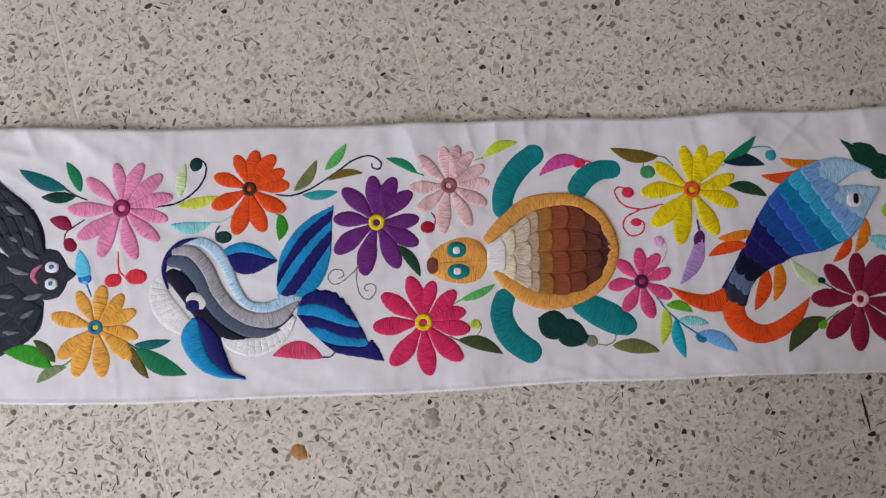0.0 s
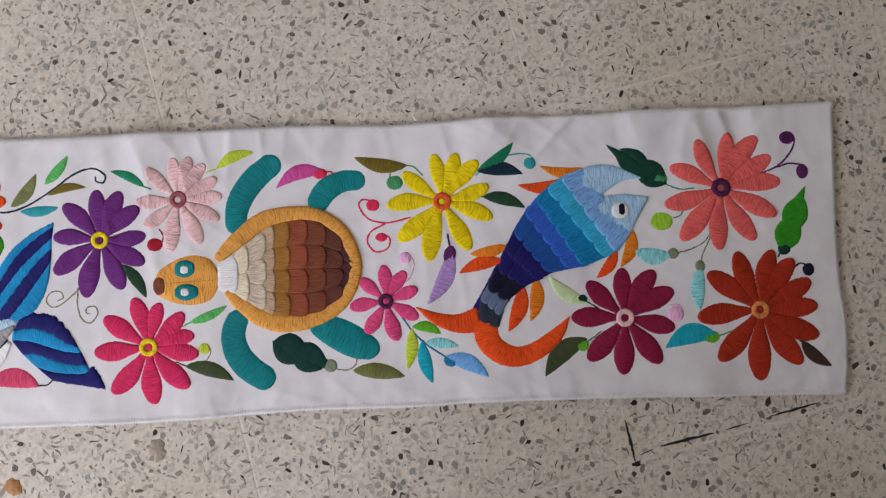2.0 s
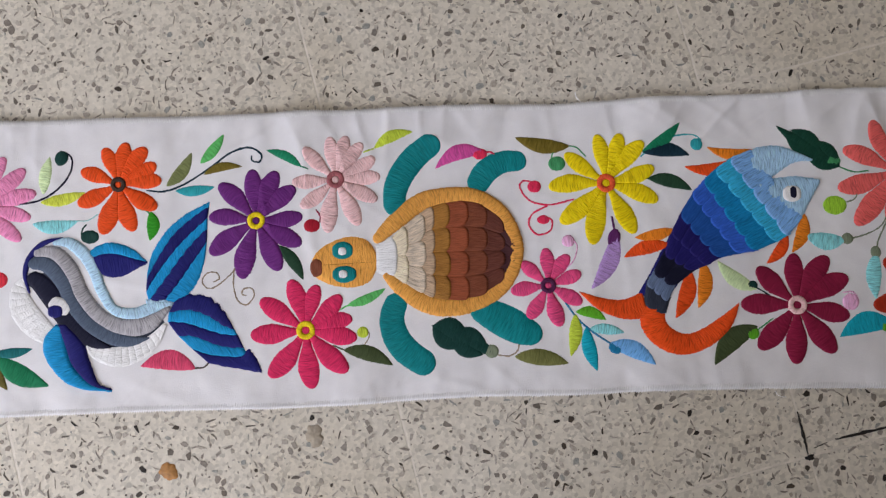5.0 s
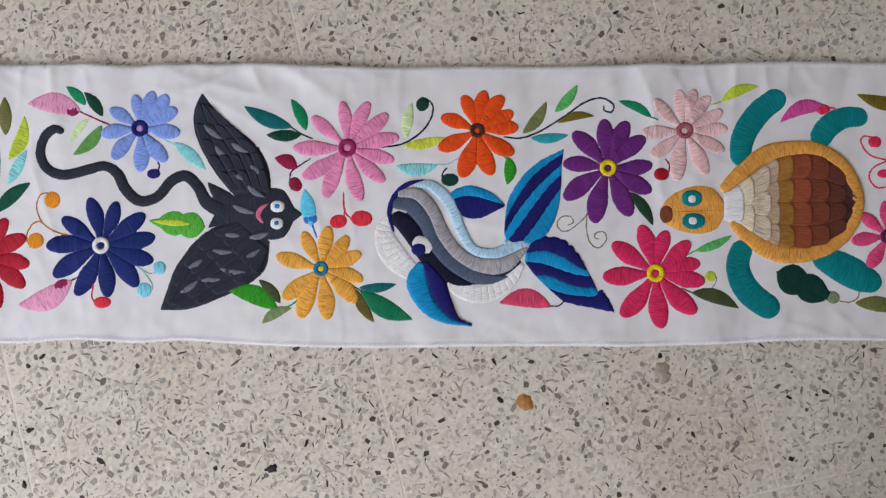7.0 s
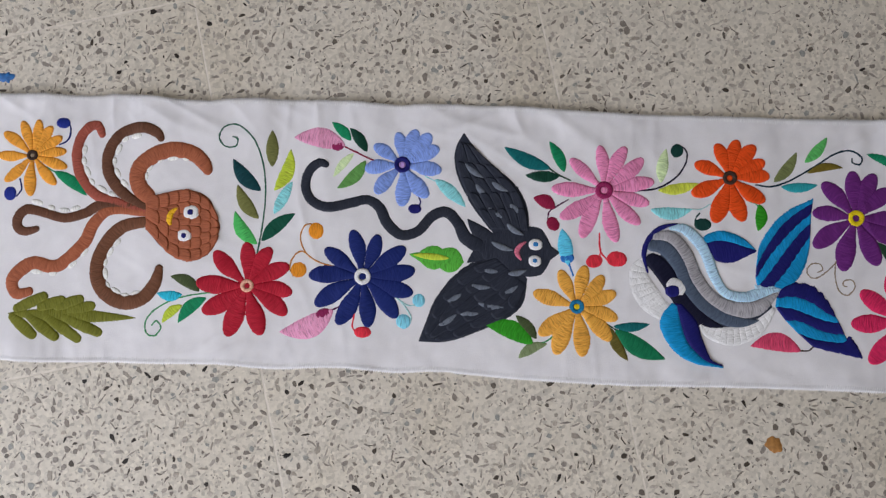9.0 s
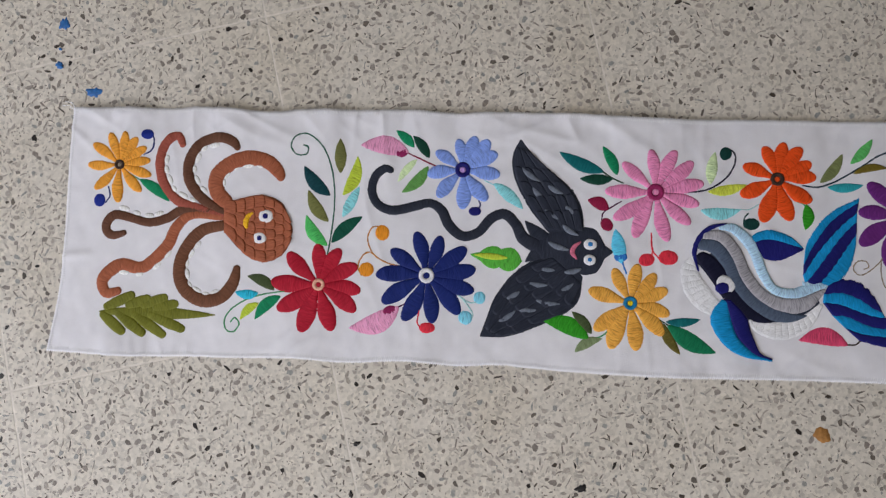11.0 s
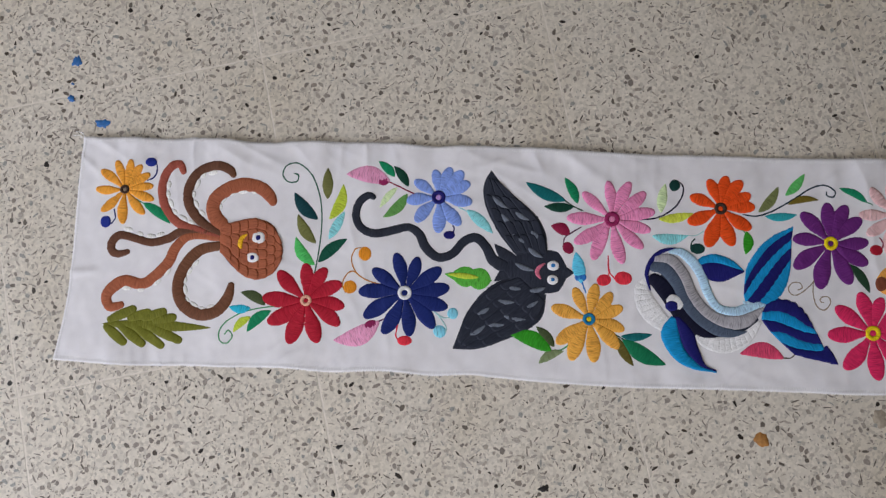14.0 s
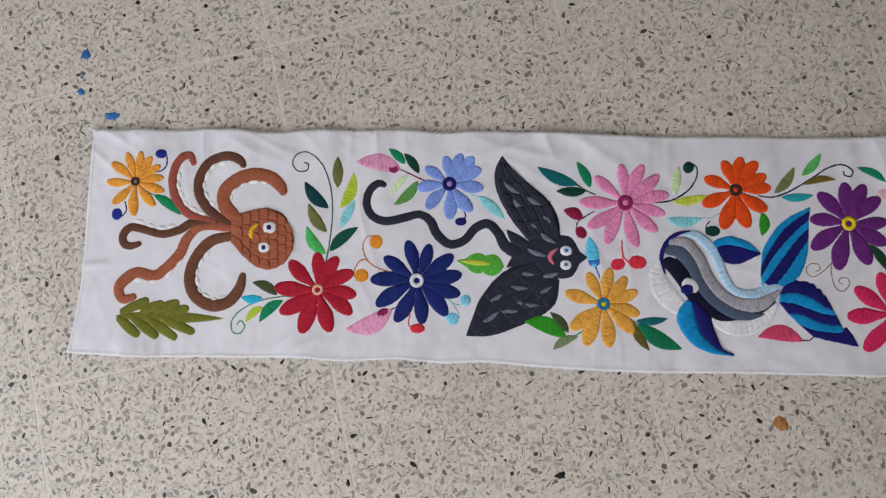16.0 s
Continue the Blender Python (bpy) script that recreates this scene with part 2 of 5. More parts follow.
# ---- the embroidered cloth ----
TOP_EDGE = [(0.009, 0.2641), (0.1333, 0.2655), (0.1386, 0.2683), (0.2347, 0.2625), (0.2527, 0.2667), (0.3347, 0.267), (0.3663, 0.2686), (0.434, 0.2641), (0.457, 0.2675), (0.5588, 0.2667), (0.649, 0.2633), (0.7613, 0.264), (0.8733, 0.2642), (0.8987, 0.2651), (0.9859, 0.2663), (1.0686, 0.2681), (1.1623, 0.2665), (1.2464, 0.2705), (1.331, 0.2713), (1.4109, 0.2739), (1.4913, 0.2743), (1.573, 0.2769)]
BOTTOM_EDGE = [(-0.0017, 0.002), (0.0846, -0.001), (0.1577, 0.0013), (0.1958, 0.0011), (0.2683, 0.003), (0.3123, -0.0004), (0.3785, 0.0041), (0.4399, -0.0003), (0.4665, 0.0039), (0.5434, -0.001), (0.6528, -0.0037), (0.7618, -0.002), (0.8704, -0.002), (0.9108, -0.0021), (0.9955, 0.0011), (1.0759, 0.0044), (1.1568, 0.0032), (1.2383, 0.0056), (1.3409, 0.0048), (1.4444, 0.0029), (1.5682, 0.0005)]
LEFT_EDGE = [(-0.0017, 0.002), (0.0065, 0.0632), (0.0088, 0.1159), (0.0076, 0.1963), (0.009, 0.2641)]
RIGHT_EDGE = [(1.5682, 0.0005), (1.5737, 0.058), (1.5693, 0.1103), (1.5704, 0.1896), (1.573, 0.2769)]


def smooth_curve(points, count, blur=0):
    """A curve through the points, evenly spaced by length."""
    p = np.asarray(points, float)
    if len(p) > 2:
        ext = np.vstack([2 * p[0] - p[1], p, 2 * p[-1] - p[-2]])
        fine = []
        for i in range(len(p) - 1):
            a, b, c, d = ext[i:i + 4]
            for t in np.linspace(0, 1, 12, endpoint=False):
                fine.append(0.5 * (2 * b + (c - a) * t + (2 * a - 5 * b + 4 * c - d) * t * t + (3 * b - a - 3 * c + d) * t ** 3))
        p = np.array(fine + [p[-1]])
    run = np.concatenate([[0], np.cumsum(np.hypot(*np.diff(p, axis=0).T[:2]))])
    s = np.linspace(0, run[-1], count)
    out = np.stack([np.interp(s, run, p[:, k]) for k in range(p.shape[1])], 1)
    for _ in range(blur):
        out[1:-1] = (out[:-2] + 2 * out[1:-1] + out[2:]) / 4
    return out


def step(v):
    v = np.clip(v, 0, 1)
    return v * v * (3 - 2 * v)


def cloth_height(x, y):
    """The cloth's soft waves, with creases in three directions and small puckers where the stitches pull."""
    n1 = noise.noise(Vector((x * 9.0, y * 3.0, 0.3)))
    n2 = noise.noise(Vector((x * 24.0, y * 9.0, 4.1)))
    rim = max(step((y - 0.19) / 0.07), step((0.055 - y) / 0.06))
    fold = max(0.0, noise.noise(Vector((x * 19.0, y * 4.0, 9.0))) + 0.04)
    crease = 0.0
    for c, k, depth in CREASES:
        u, v = x * c + y * k, y * c - x * k
        ridge = 1 - min(1.0, 2.6 * abs(noise.noise(Vector((u * 34.0, v * 9.0, depth)))))
        crease += ridge * ridge * max(0.0, noise.noise(Vector((u * 7.0, v * 7.0, depth + 5))) + 0.15)
    end = 0.0016 * math.exp(-((y - 0.101 - 0.12 * x) / 0.0045) ** 2) * step((0.048 - x) / 0.02)
    pucker = noise.noise(Vector((x * 95.0, y * 80.0, 7.7)))
    n3 = noise.noise(Vector((x * 46.0, y * 40.0, 3.7)))
    return 0.0027 + 0.00080 * n3 + 0.00030 * pucker + 0.0020 * n1 + 0.0014 * n2 * (0.6 + rim) + 0.0030 * crease * (0.4 + 0.6 * rim) + end + rim * (0.0058 * fold + 0.0010 * max(0, n1))


CREASES = [(math.cos(a), math.sin(a), d) for a, d in ((0.15, 1.0), (1.0, 2.0), (-0.85, 3.0))]
NU, NV = 660, 116
low, high = smooth_curve(BOTTOM_EDGE, NU, 60), smooth_curve(TOP_EDGE, NU, 60)
west, east = smooth_curve(LEFT_EDGE, NV, 4), smooth_curve(RIGHT_EDGE, NV, 4)
uu, vv = np.linspace(0, 1, NU)[:, None, None], np.linspace(0, 1, NV)[None, :, None]
SHEET = ((1 - vv) * low[:, None] + vv * high[:, None] + (1 - uu) * west[None] + uu * east[None]
         - ((1 - uu) * (1 - vv) * low[0] + uu * (1 - vv) * low[-1] + (1 - uu) * vv * high[0] + uu * vv * high[-1]))
ragged = np.array([noise.noise(Vector((k * 0.21, 0, 1))) for k in range(NU)])
SHEET[:, -1, 1] += 0.0006 * ragged
SHEET[:, 0, 1] += 0.0005 * ragged[::-1]
top = np.array([[(x, y, cloth_height(x, y) + 0.0006) for x, y in row] for row in SHEET]).reshape(-1, 3)
bottom = top - np.array([0, 0, 0.0006])
ident = np.arange(NU * NV).reshape(NU, NV)
quads = np.stack([ident[:-1, :-1], ident[1:, :-1], ident[1:, 1:], ident[:-1, 1:]], -1).reshape(-1, 4)
rim = np.concatenate([ident[:, 0], ident[-1, 1:], ident[-2::-1, -1], ident[0, -2:0:-1]])
turn = np.roll(rim, -1)
N = NU * NV
skirt = np.stack([rim + N, turn + N, turn, rim], -1)
RUN = tagged(mesh_object("table_runner", np.vstack([top, bottom]), np.vstack([quads, quads[:, ::-1] + N, skirt]).tolist(), CLOTH),
             "long white cotton runner embroidered with flowers, lying on terrazzo", "table runner")


def hem(name, edge, inward, spacing, reach):
    """An overlocked edge: a rolled rim thread and slanting stitches over it."""
    verts, faces = [], []
    run = np.concatenate([[0], np.cumsum(np.hypot(*np.diff(edge, axis=0).T))])
    rng = random.Random(len(edge) * 7 + int(reach * 1e5))
    for k in range(int(run[-1] / spacing)):
        s = (k + 0.5) * spacing + rng.uniform(-0.15, 0.15) * spacing
        a = np.array([np.interp(s, run, edge[:, 0]), np.interp(s, run, edge[:, 1])])
        b = np.array([np.interp(s + 0.002, run, edge[:, 0]), np.interp(s + 0.002, run, edge[:, 1])])
        t = (b - a) / (np.hypot(*(b - a)) + 1e-9)
        q = np.array([-t[1], t[0]]) * inward
        half, long = 0.00042, reach * rng.uniform(0.85, 1.15)
        base = len(verts)
        for f, lift in ((-0.0009, -0.0004), (-0.0003, 0.0006), (0.5 * long, 0.0010), (long, 0.0003)):
            c = a + q * f + t * (f * 0.35)
            z = cloth_height(*c) + 0.0004
            for side, dz in ((-1, -0.0003), (0, 0.0), (1, -0.0003)):
                p = c + t * side * half
                verts.append((p[0], p[1], z + lift + dz))
        for r in range(3):
            for c in range(2):
                i = base + r * 3 + c
                faces.append((i, i + 1, i + 4, i + 3) if inward > 0 else (i, i + 3, i + 4, i + 1))
    o = np.mean(verts, axis=0)
    return tagged(under(mesh_object(name, verts, faces, floss("thread_white"), np.array(verts)[:, :2], True, o), RUN, "white overlock hem stitching"), kind="stuff")


hem("hem_stitching", SHEET[:, 0], 1, 0.0021, 0.0052)
hem("hem_stitching", SHEET[:, -1], -1, 0.0021, 0.0052)
hem("hem_stitching", SHEET[0], -1, 0.0020, 0.0040)
hem("hem_stitching", SHEET[-1], 1, 0.0020, 0.0040)

SERIAL = [0]


def raised(parent, left, right, colour, name, lift=0.0, height=1.0, along=False, label="", across=9, tilt=0.0, closed=False, flat=False, base=0.0):
    """Padded satin stitch between two edge curves: a cushion that swells from the cloth. Millimetres for lift and height."""
    SERIAL[0] += 1
    left, right = np.asarray(left, float), np.asarray(right, float)
    n = len(left)
    mid = (left + right) / 2
    run = np.concatenate([[0], np.cumsum(np.hypot(*np.diff(mid, axis=0).T))])
    wide = np.hypot(*(right - left).T)
    rng = np.random.RandomState(SERIAL[0])
    fray = rng.uniform(-1, 1, (n, 2)) * (0.0007 if name == "tail_stripe" else 0.00036)
    ribs, cords = rng.uniform(-1, 1, n) * (0 if along else 0.00011), rng.uniform(-1, 1, across) * (0.00016 if along else 0)
    if name in ("tail_stripe", "fin_stripe"):
        out = (right - left) / (np.hypot(*(right - left).T)[:, None] + 1e-9) * 0.0007
        if name == "tail_stripe" and colour == "navy2" and height < 1:
            out = out * (0.3 + 2.2 * np.abs(np.sin(run * 330)))[:, None]
        left, right = left - out, right + out
    verts, uvs, faces = [], [], []
    v = np.sin(np.linspace(-1, 1, across) * 1.25) / math.sin(1.25)
    swell, plinth = (1 - np.abs(v) ** (6 if flat else 2.6)) ** 0.6, (1 - np.abs(v) ** 9) ** 0.5
    full = np.clip(wide / 0.006, 0.15, 1) ** 0.7
    ends = np.clip(np.minimum(run, run[-1] - run) / min(0.0018, 0.12 * run[-1] + 1e-6), 0, 1) ** 0.5
    if closed:
        ends[:] = 1
    for i in range(n):
        d = (right[i] - left[i]) / (wide[i] + 1e-9)
        for j in range(across):
            p = left[i] + (right[i] - left[i]) * (v[j] + 1) / 2
            p = p + d * (fray[i, 0] if j == 0 else fray[i, 1] if j == across - 1 else 0)
            fade = max(ends[i], 0.02)
            z = cloth_height(p[0], p[1]) + 0.00052 + 0.001 * base + plinth[j] * fade * (ribs[i] + cords[j]) + fade * (plinth[j] * 0.001 * lift + swell[j] * 0.0013 * height * full[i] * (1 + tilt * (0.5 - run[i] / (run[-1] + 1e-9))))
            verts.append((p[0], p[1], z))
            side = (v[j]) * wide[i] / 2
            uvs.append((side, run[i]) if along else (run[i] + 0.12 * abs(side), side))
    for i in range(n - 1):
        for j in range(across - 1):
            a = i * across + j
            faces.append((a, a + 1, a + across + 1, a + across))
    verts = np.array(verts)
    e1, e2 = right[n // 2] - left[n // 2], mid[min(n - 1, n // 2 + 1)] - mid[n // 2]
    if e1[0] * e2[1] - e1[1] * e2[0] < 0:
        faces = [f[::-1] for f in faces]
    o = verts.mean(axis=0)
    ob = mesh_object(name, verts, faces, floss(colour), uvs, True, o)
    return under(ob, parent, label) if parent else ob


def offset_pair(points, widths, count, ends=0):
    """Edge curves at half the widths to both sides of a spine. ends=1: both ends are rounded off."""
    w = np.asarray(widths, float)
    m = smooth_curve(np.column_stack([np.asarray(points, float), w]), count)
    mid, w = m[:, :2], np.maximum(m[:, 2], 0)
    t = np.gradient(mid, axis=0)
    t /= np.hypot(*t.T)[:, None] + 1e-9
    q = np.column_stack([-t[:, 1], t[:, 0]])
    if ends:
        run = np.concatenate([[0], np.cumsum(np.hypot(*np.diff(mid, axis=0).T))])
        for dist, width in ((run, w[0]), (run[-1] - run, w[-1])):
            r = max(width * 0.5, 1e-5)
            f = np.clip(dist / r, 0, 1)
            w = w * np.sqrt(np.clip(1 - (1 - f) ** 2, 0, 1))
    return mid + q * w[:, None] / 2, mid - q * w[:, None] / 2


def band(parent, points, widths, colour, name, ends=0, lift=0.0, height=1.0, label=""):
    length = sum(math.dist(a, b) for a, b in zip(points, points[1:]))
    a, b = offset_pair(points, widths, max(14, int(length / 0.00075)), ends)
    return raised(parent, a, b, colour, name, lift, height, False, label)


def loft(parent, left, right, colour, name, lift=0.0, height=1.0):
    length = sum(math.dist(a, b) for a, b in zip(left, left[1:]))
    count = max(14, int(length / 0.00075))
    return raised(parent, smooth_curve(left, count), smooth_curve(right, count), colour, name, lift, height)


def motif(name, label, points, widths, colour, height, ends):
    return band(RUN, points, widths, colour, name, ends, 0.0, height, label)


def leaf(parent, base, tip, width, colour, bend=0.0, name="leaf", label="", lift=0.0):
    """A pointed leaf; bend bows it sideways by that share of its length."""
    base, tip = np.array(base), np.array(tip)
    count = max(14, int(math.dist(base, tip) / 0.00075))
    s = np.linspace(0, 1, count)
    way = tip - base
    q = np.array([-way[1], way[0]])
    mid = base + way * s[:, None] + q * (bend * 4 * s * (1 - s))[:, None]
    w = width / 2 * np.sin(np.pi * s ** 0.9) ** 0.82
    q = q / np.hypot(*q)
    lift = {"feather": 1.9, "midrib": 0.8}.get(name, lift)
    return raised(parent, mid + q * w[:, None], mid - q * w[:, None], colour, name, lift, 0.75, False, label or (WORDS.get(colour, "") if name == "leaf" else ""))


WORDS = dict(lime="lime green leaf", aqua="pale aqua leaf", olive="olive green leaf", olivedark="dark olive leaf", jade="jade green leaf", teal="teal leaf", sky="sky blue leaf",
             bronze="bronze brown leaf", lilac="lilac leaf", orchid="orchid pink leaf", pinklt="light pink leaf", emerald="emerald green leaf", darkgreen="dark green leaf",
             palegreen="pale green leaf", wine="wine red leaf", rose2="rose pink leaf", deepteal="deep teal leaf", lightgreen="light green leaf", inkgreen="blackish green leaf")


def stem(parent, points, width, colour):
    """A line of stem stitch."""
    length = sum(math.dist(a, b) for a, b in zip(points, points[1:]))
    count = max(8, int(length / 0.0012))
    a, b = offset_pair(points, [width] * len(points), count)
    return raised(parent, a, b, colour, "stem", 0.0, 1.0, False, "", 5)


def bud(parent, centre, rx, ry, colour, name, spin, lift):
    """A small padded disc."""
    s = np.linspace(-1, 1, 13)
    s = np.sin(s * np.pi / 2)
    h = np.sqrt(np.clip(1 - s * s, 0, 1))
    c, k = math.cos(radians(spin)), math.sin(radians(spin))
    turned = np.array([[c, -k], [k, c]])
    up = np.column_stack([s * rx, h * ry]) @ turned.T + centre
    down = np.column_stack([s * rx, -h * ry]) @ turned.T + centre
    return raised(parent, up, down, colour, name, lift, 0.8 if lift == 0 else 0.45)


def flower(centre, petals, slim, ring, colour, ring_colour, dot_colour, label):
    """A daisy: long padded petals round a ring of satin stitch."""
    C = np.array(centre)
    around = np.linspace(0, 2 * np.pi, 33)
    spokes = np.column_stack([np.cos(around), np.sin(around)])
    head = raised(RUN, C + spokes * ring, C + spokes * ring * 0.38, ring_colour, "flower", 1.3, 0.9, False, label, 7, 0.0, True)
    for number, (angle, length) in enumerate(petals):
        d = np.array([math.cos(radians(angle)), math.sin(radians(angle))])
        q = np.array([-d[1], d[0]])
        s = np.linspace(0, 1, 58)
        grow = 0.30 + 0.70 * step(s / 0.60)
        close = np.sqrt(np.clip(1 - np.clip((s - 0.60) / 0.40, 0, 1) ** 1.8, 0, 1))
        w = slim * length * 0.5 * grow * close
        bow = 0.035 * math.sin(number * 2.4 + angle) * length * np.sin(np.pi * s)
        start = ring * 0.55
        mid = C + d * (start + (length - start) * s)[:, None] + q * bow[:, None]
        raised(head, mid + q * w[:, None], mid - q * w[:, None], colour, "petal", 0.12 * (number % 3), 1.0)
    bud(head, centre, ring * 0.42, ring * 0.42, dot_colour, "centre", 0, 0.9)
    return head


def lobed_leaf(base, tip, width, colour, label):
    """A leaf with two pairs of rounded lobes beside its midrib."""
    B, E = np.array(base), np.array(tip)
    way = E - B
    q = np.array([-way[1], way[0]]) / np.hypot(*way)
    body = leaf(RUN, base, tip, width * 0.62, colour, 0.03, "lobed_leaf", label)
    for side in (1, -1):
        for a, b, out in ((0.02, 0.52, 0.36), (0.30, 0.82, 0.26)):
            leaf(body, B + way * a, B + way * b + q * side * width * out * 0.6, width * 0.56, colour, side * 0.13, "lobe")
    return body


def fern(base, tip, lobes, width, colour, label):
    body = leaf(RUN, base, tip, width, colour, 0.0, "fern_leaf", label)
    for a, b, c, d in lobes:
        length = math.dist((a, b), (c, d))
        band(body, [(a, b), ((a + c) / 2, (b + d) / 2), (c, d)], [width * 0.55, width * 0.85, width * 0.62], colour, "lobe", 1, 0.1, 0.9)
    return body


def scale_rows(parent, tops, ends, colours, counts, way, bulge, puff=0.48):
    """Rows of overlapping rounded scales between pairs of points; way: towards which end their round tips lie."""
    A, B = np.array(tops), np.array(ends)
    rows = list(range(len(colours)))
    if way > 0:
        rows = rows[::-1]
    for order, r in enumerate(rows):
        (a0, a1), (b0, b1) = (A[r], A[r + 1]), (B[r], B[r + 1])
        if way > 0:
            a0, a1, b0, b1 = a1, a0, b1, b0
        k = counts[r]
        shift = 0.0
        s = np.linspace(0, 1, 14)[:, None]
        raised(parent, a0 + (a1 - a0) * s * 1.1, b0 + (b1 - b0) * s * 1.1, colours[r], "scale_bed", 0.55 + 0.12 * order, 0.3, True)
        for j in range(k):
            f0, f1 = (j + shift) / k, (j + 1 + shift) / k
            p0, p1 = a0 + (b0 - a0) * f0, a0 + (b0 - a0) * f1
            q0, q1 = a1 + (b1 - a1) * f0, a1 + (b1 - a1) * f1
            back0, back1 = (p0 - q0), (p1 - q1)
            back0, back1 = back0 / (np.hypot(*back0) + 1e-9), (back1 / (np.hypot(*back1) + 1e-9))
            s = np.linspace(0, 1, 16)[:, None]
            reach = 1.12
            left = (p0 + back0 * bulge) + (q0 - p0 - back0 * bulge) * s * reach
            right = (p1 + back1 * bulge) + (q1 - p1 - back1 * bulge) * s * reach
            f = np.sqrt(np.clip(1 - (1 - np.clip(s / (0.25 if puff < 0.6 else 0.34), 0, 1)) ** 2, 0.0, 1)) * 1.12
            mid = (left + right) / 2
            raised(parent, mid + (left - mid) * f, mid + (right - mid) * f, colours[r], "scale", 0.32, puff, True, "", 11, 1.4, False, True, 0.6 + 0.12 * order)


def suckers(parent, points, gap, side):
    """Cream suckers in a line along the inner side of an arm."""
    length = sum(math.dist(a, b) for a, b in zip(points, points[1:]))
    p = smooth_curve(points, 80)
    t = np.gradient(p, axis=0)
    t /= np.hypot(*t.T)[:, None]
    q = np.column_stack([-t[:, 1], t[:, 0]])
    count = max(4, int(length / 0.016))
    for k in range(count):
        i = int(8 + k * 66 / count)
        sway = math.sin(k * 2.7)
        c = p[i] - q[i] * side * gap * (0.98 + 0.12 * sway)
        bud(parent, (c[0], c[1]), 0.0050 + 0.0010 * sway, 0.0029, "suckercream", "sucker", math.degrees(math.atan2(t[i, 1], t[i, 0])), 0.0)


def pleats(parent, outer, inner, colour, count):
    """Side by side ridges of white satin stitch between two curves."""
    a, b = smooth_curve(outer, count * 8 + 1), smooth_curve(inner, count * 8 + 1)
    s = np.linspace(0, 1, 12)[:, None]
    for k in range(count):
        i, j = k * 8, k * 8 + 8
        first, last = a[i] + (b[i] - a[i]) * s, a[j] + (b[j] - a[j]) * s
        over = (last - first) * 0.14
        raised(parent, first - over, last + over, colour, "pleat", 0.1, 0.5, False, "", 9, 0.0, False, False, 0.6)


# Flowers of the half with the turtle and the fish
flower((0.8803, 0.1666), [(94.2, 0.0473), (67.4, 0.0489), (40.1, 0.0467), (4.0, 0.0426), (-28.9, 0.047), (-65.5, 0.0508), (-104.3, 0.0545), (-144.8, 0.0513), (174.4, 0.0431), (134.0, 0.0478)], 0.37, 0.0083, 'violet', 'sun', 'violet', 'dark violet embroidered daisy with a yellow ring centre')
flower((0.9531, 0.202), [(97.4, 0.0401), (75.9, 0.0418), (53.6, 0.0415), (28.1, 0.0412), (2.9, 0.041), (-27.5, 0.0426), (-64.2, 0.0472), (-99.4, 0.0492), (-142.8, 0.0407), (-178.4, 0.0402), (133.7, 0.0414)], 0.34, 0.0083, 'blush', 'mauve', 'blush', 'pale blush pink embroidered daisy with a mauve centre')
flower((0.9243, 0.0665), [(106.1, 0.0479), (75.0, 0.0421), (43.0, 0.0446), (13.1, 0.0433), (-9.8, 0.0469), (-45.5, 0.0531), (-84.2, 0.0526), (-128.4, 0.0525), (-176.0, 0.05), (145.0, 0.0497)], 0.37, 0.0088, 'crimson_pink', 'sun', 'crimson_pink', 'raspberry pink embroidered daisy with a yellow ring centre')
flower((1.1982, 0.1926), [(98.4, 0.0456), (72.1, 0.0479), (46.8, 0.051), (16.4, 0.0465), (-19.8, 0.0499), (-62.1, 0.0527), (-104.4, 0.0577), (-140.1, 0.0552), (-178.0, 0.052), (142.1, 0.046)], 0.33, 0.0088, 'yellow', 'vermilion', 'yellow', 'bright yellow embroidered daisy with a vermilion centre')
flower((1.1429, 0.1012), [(92.4, 0.034), (55.0, 0.0333), (20.1, 0.032), (-29.3, 0.0343), (-74.9, 0.0384), (-122.6, 0.0351), (-172.1, 0.0341), (137.4, 0.0322)], 0.4, 0.0073, 'rose', 'plum_dark', 'rose', 'small rose pink embroidered daisy with a dark plum centre')
flower((1.4618, 0.1971), [(114.7, 0.0512), (78.9, 0.0538), (53.4, 0.0603), (30.3, 0.057), (4.5, 0.0576), (-27.6, 0.0589), (-59.2, 0.0588), (-94.6, 0.0593), (-129.5, 0.063), (-164.5, 0.0564), (155.8, 0.0523)], 0.32, 0.0094, 'coral', 'plum_dark', 'mauve', 'coral embroidered daisy with a dark plum centre')
flower((1.3649, 0.0782), [(90.7, 0.0467), (55.6, 0.0525), (27.5, 0.0531), (-13.4, 0.0482), (-53.6, 0.0536), (-93.7, 0.0528), (-133.1, 0.0526), (177.7, 0.0504), (134.5, 0.0485)], 0.38, 0.0088, 'wine', 'blush', 'wine', 'wine red embroidered daisy with a pale pink centre')
flower((1.4923, 0.0812), [(108.9, 0.0586), (75.0, 0.058), (53.7, 0.0584), (27.6, 0.0566), (2.6, 0.0557), (-25.8, 0.0608), (-54.2, 0.0638), (-92.5, 0.066), (-131.5, 0.0618), (-175.2, 0.0598), (143.0, 0.0601)], 0.34, 0.0088, 'rust', 'apricot', 'rust', 'large rust red embroidered daisy with an apricot centre')

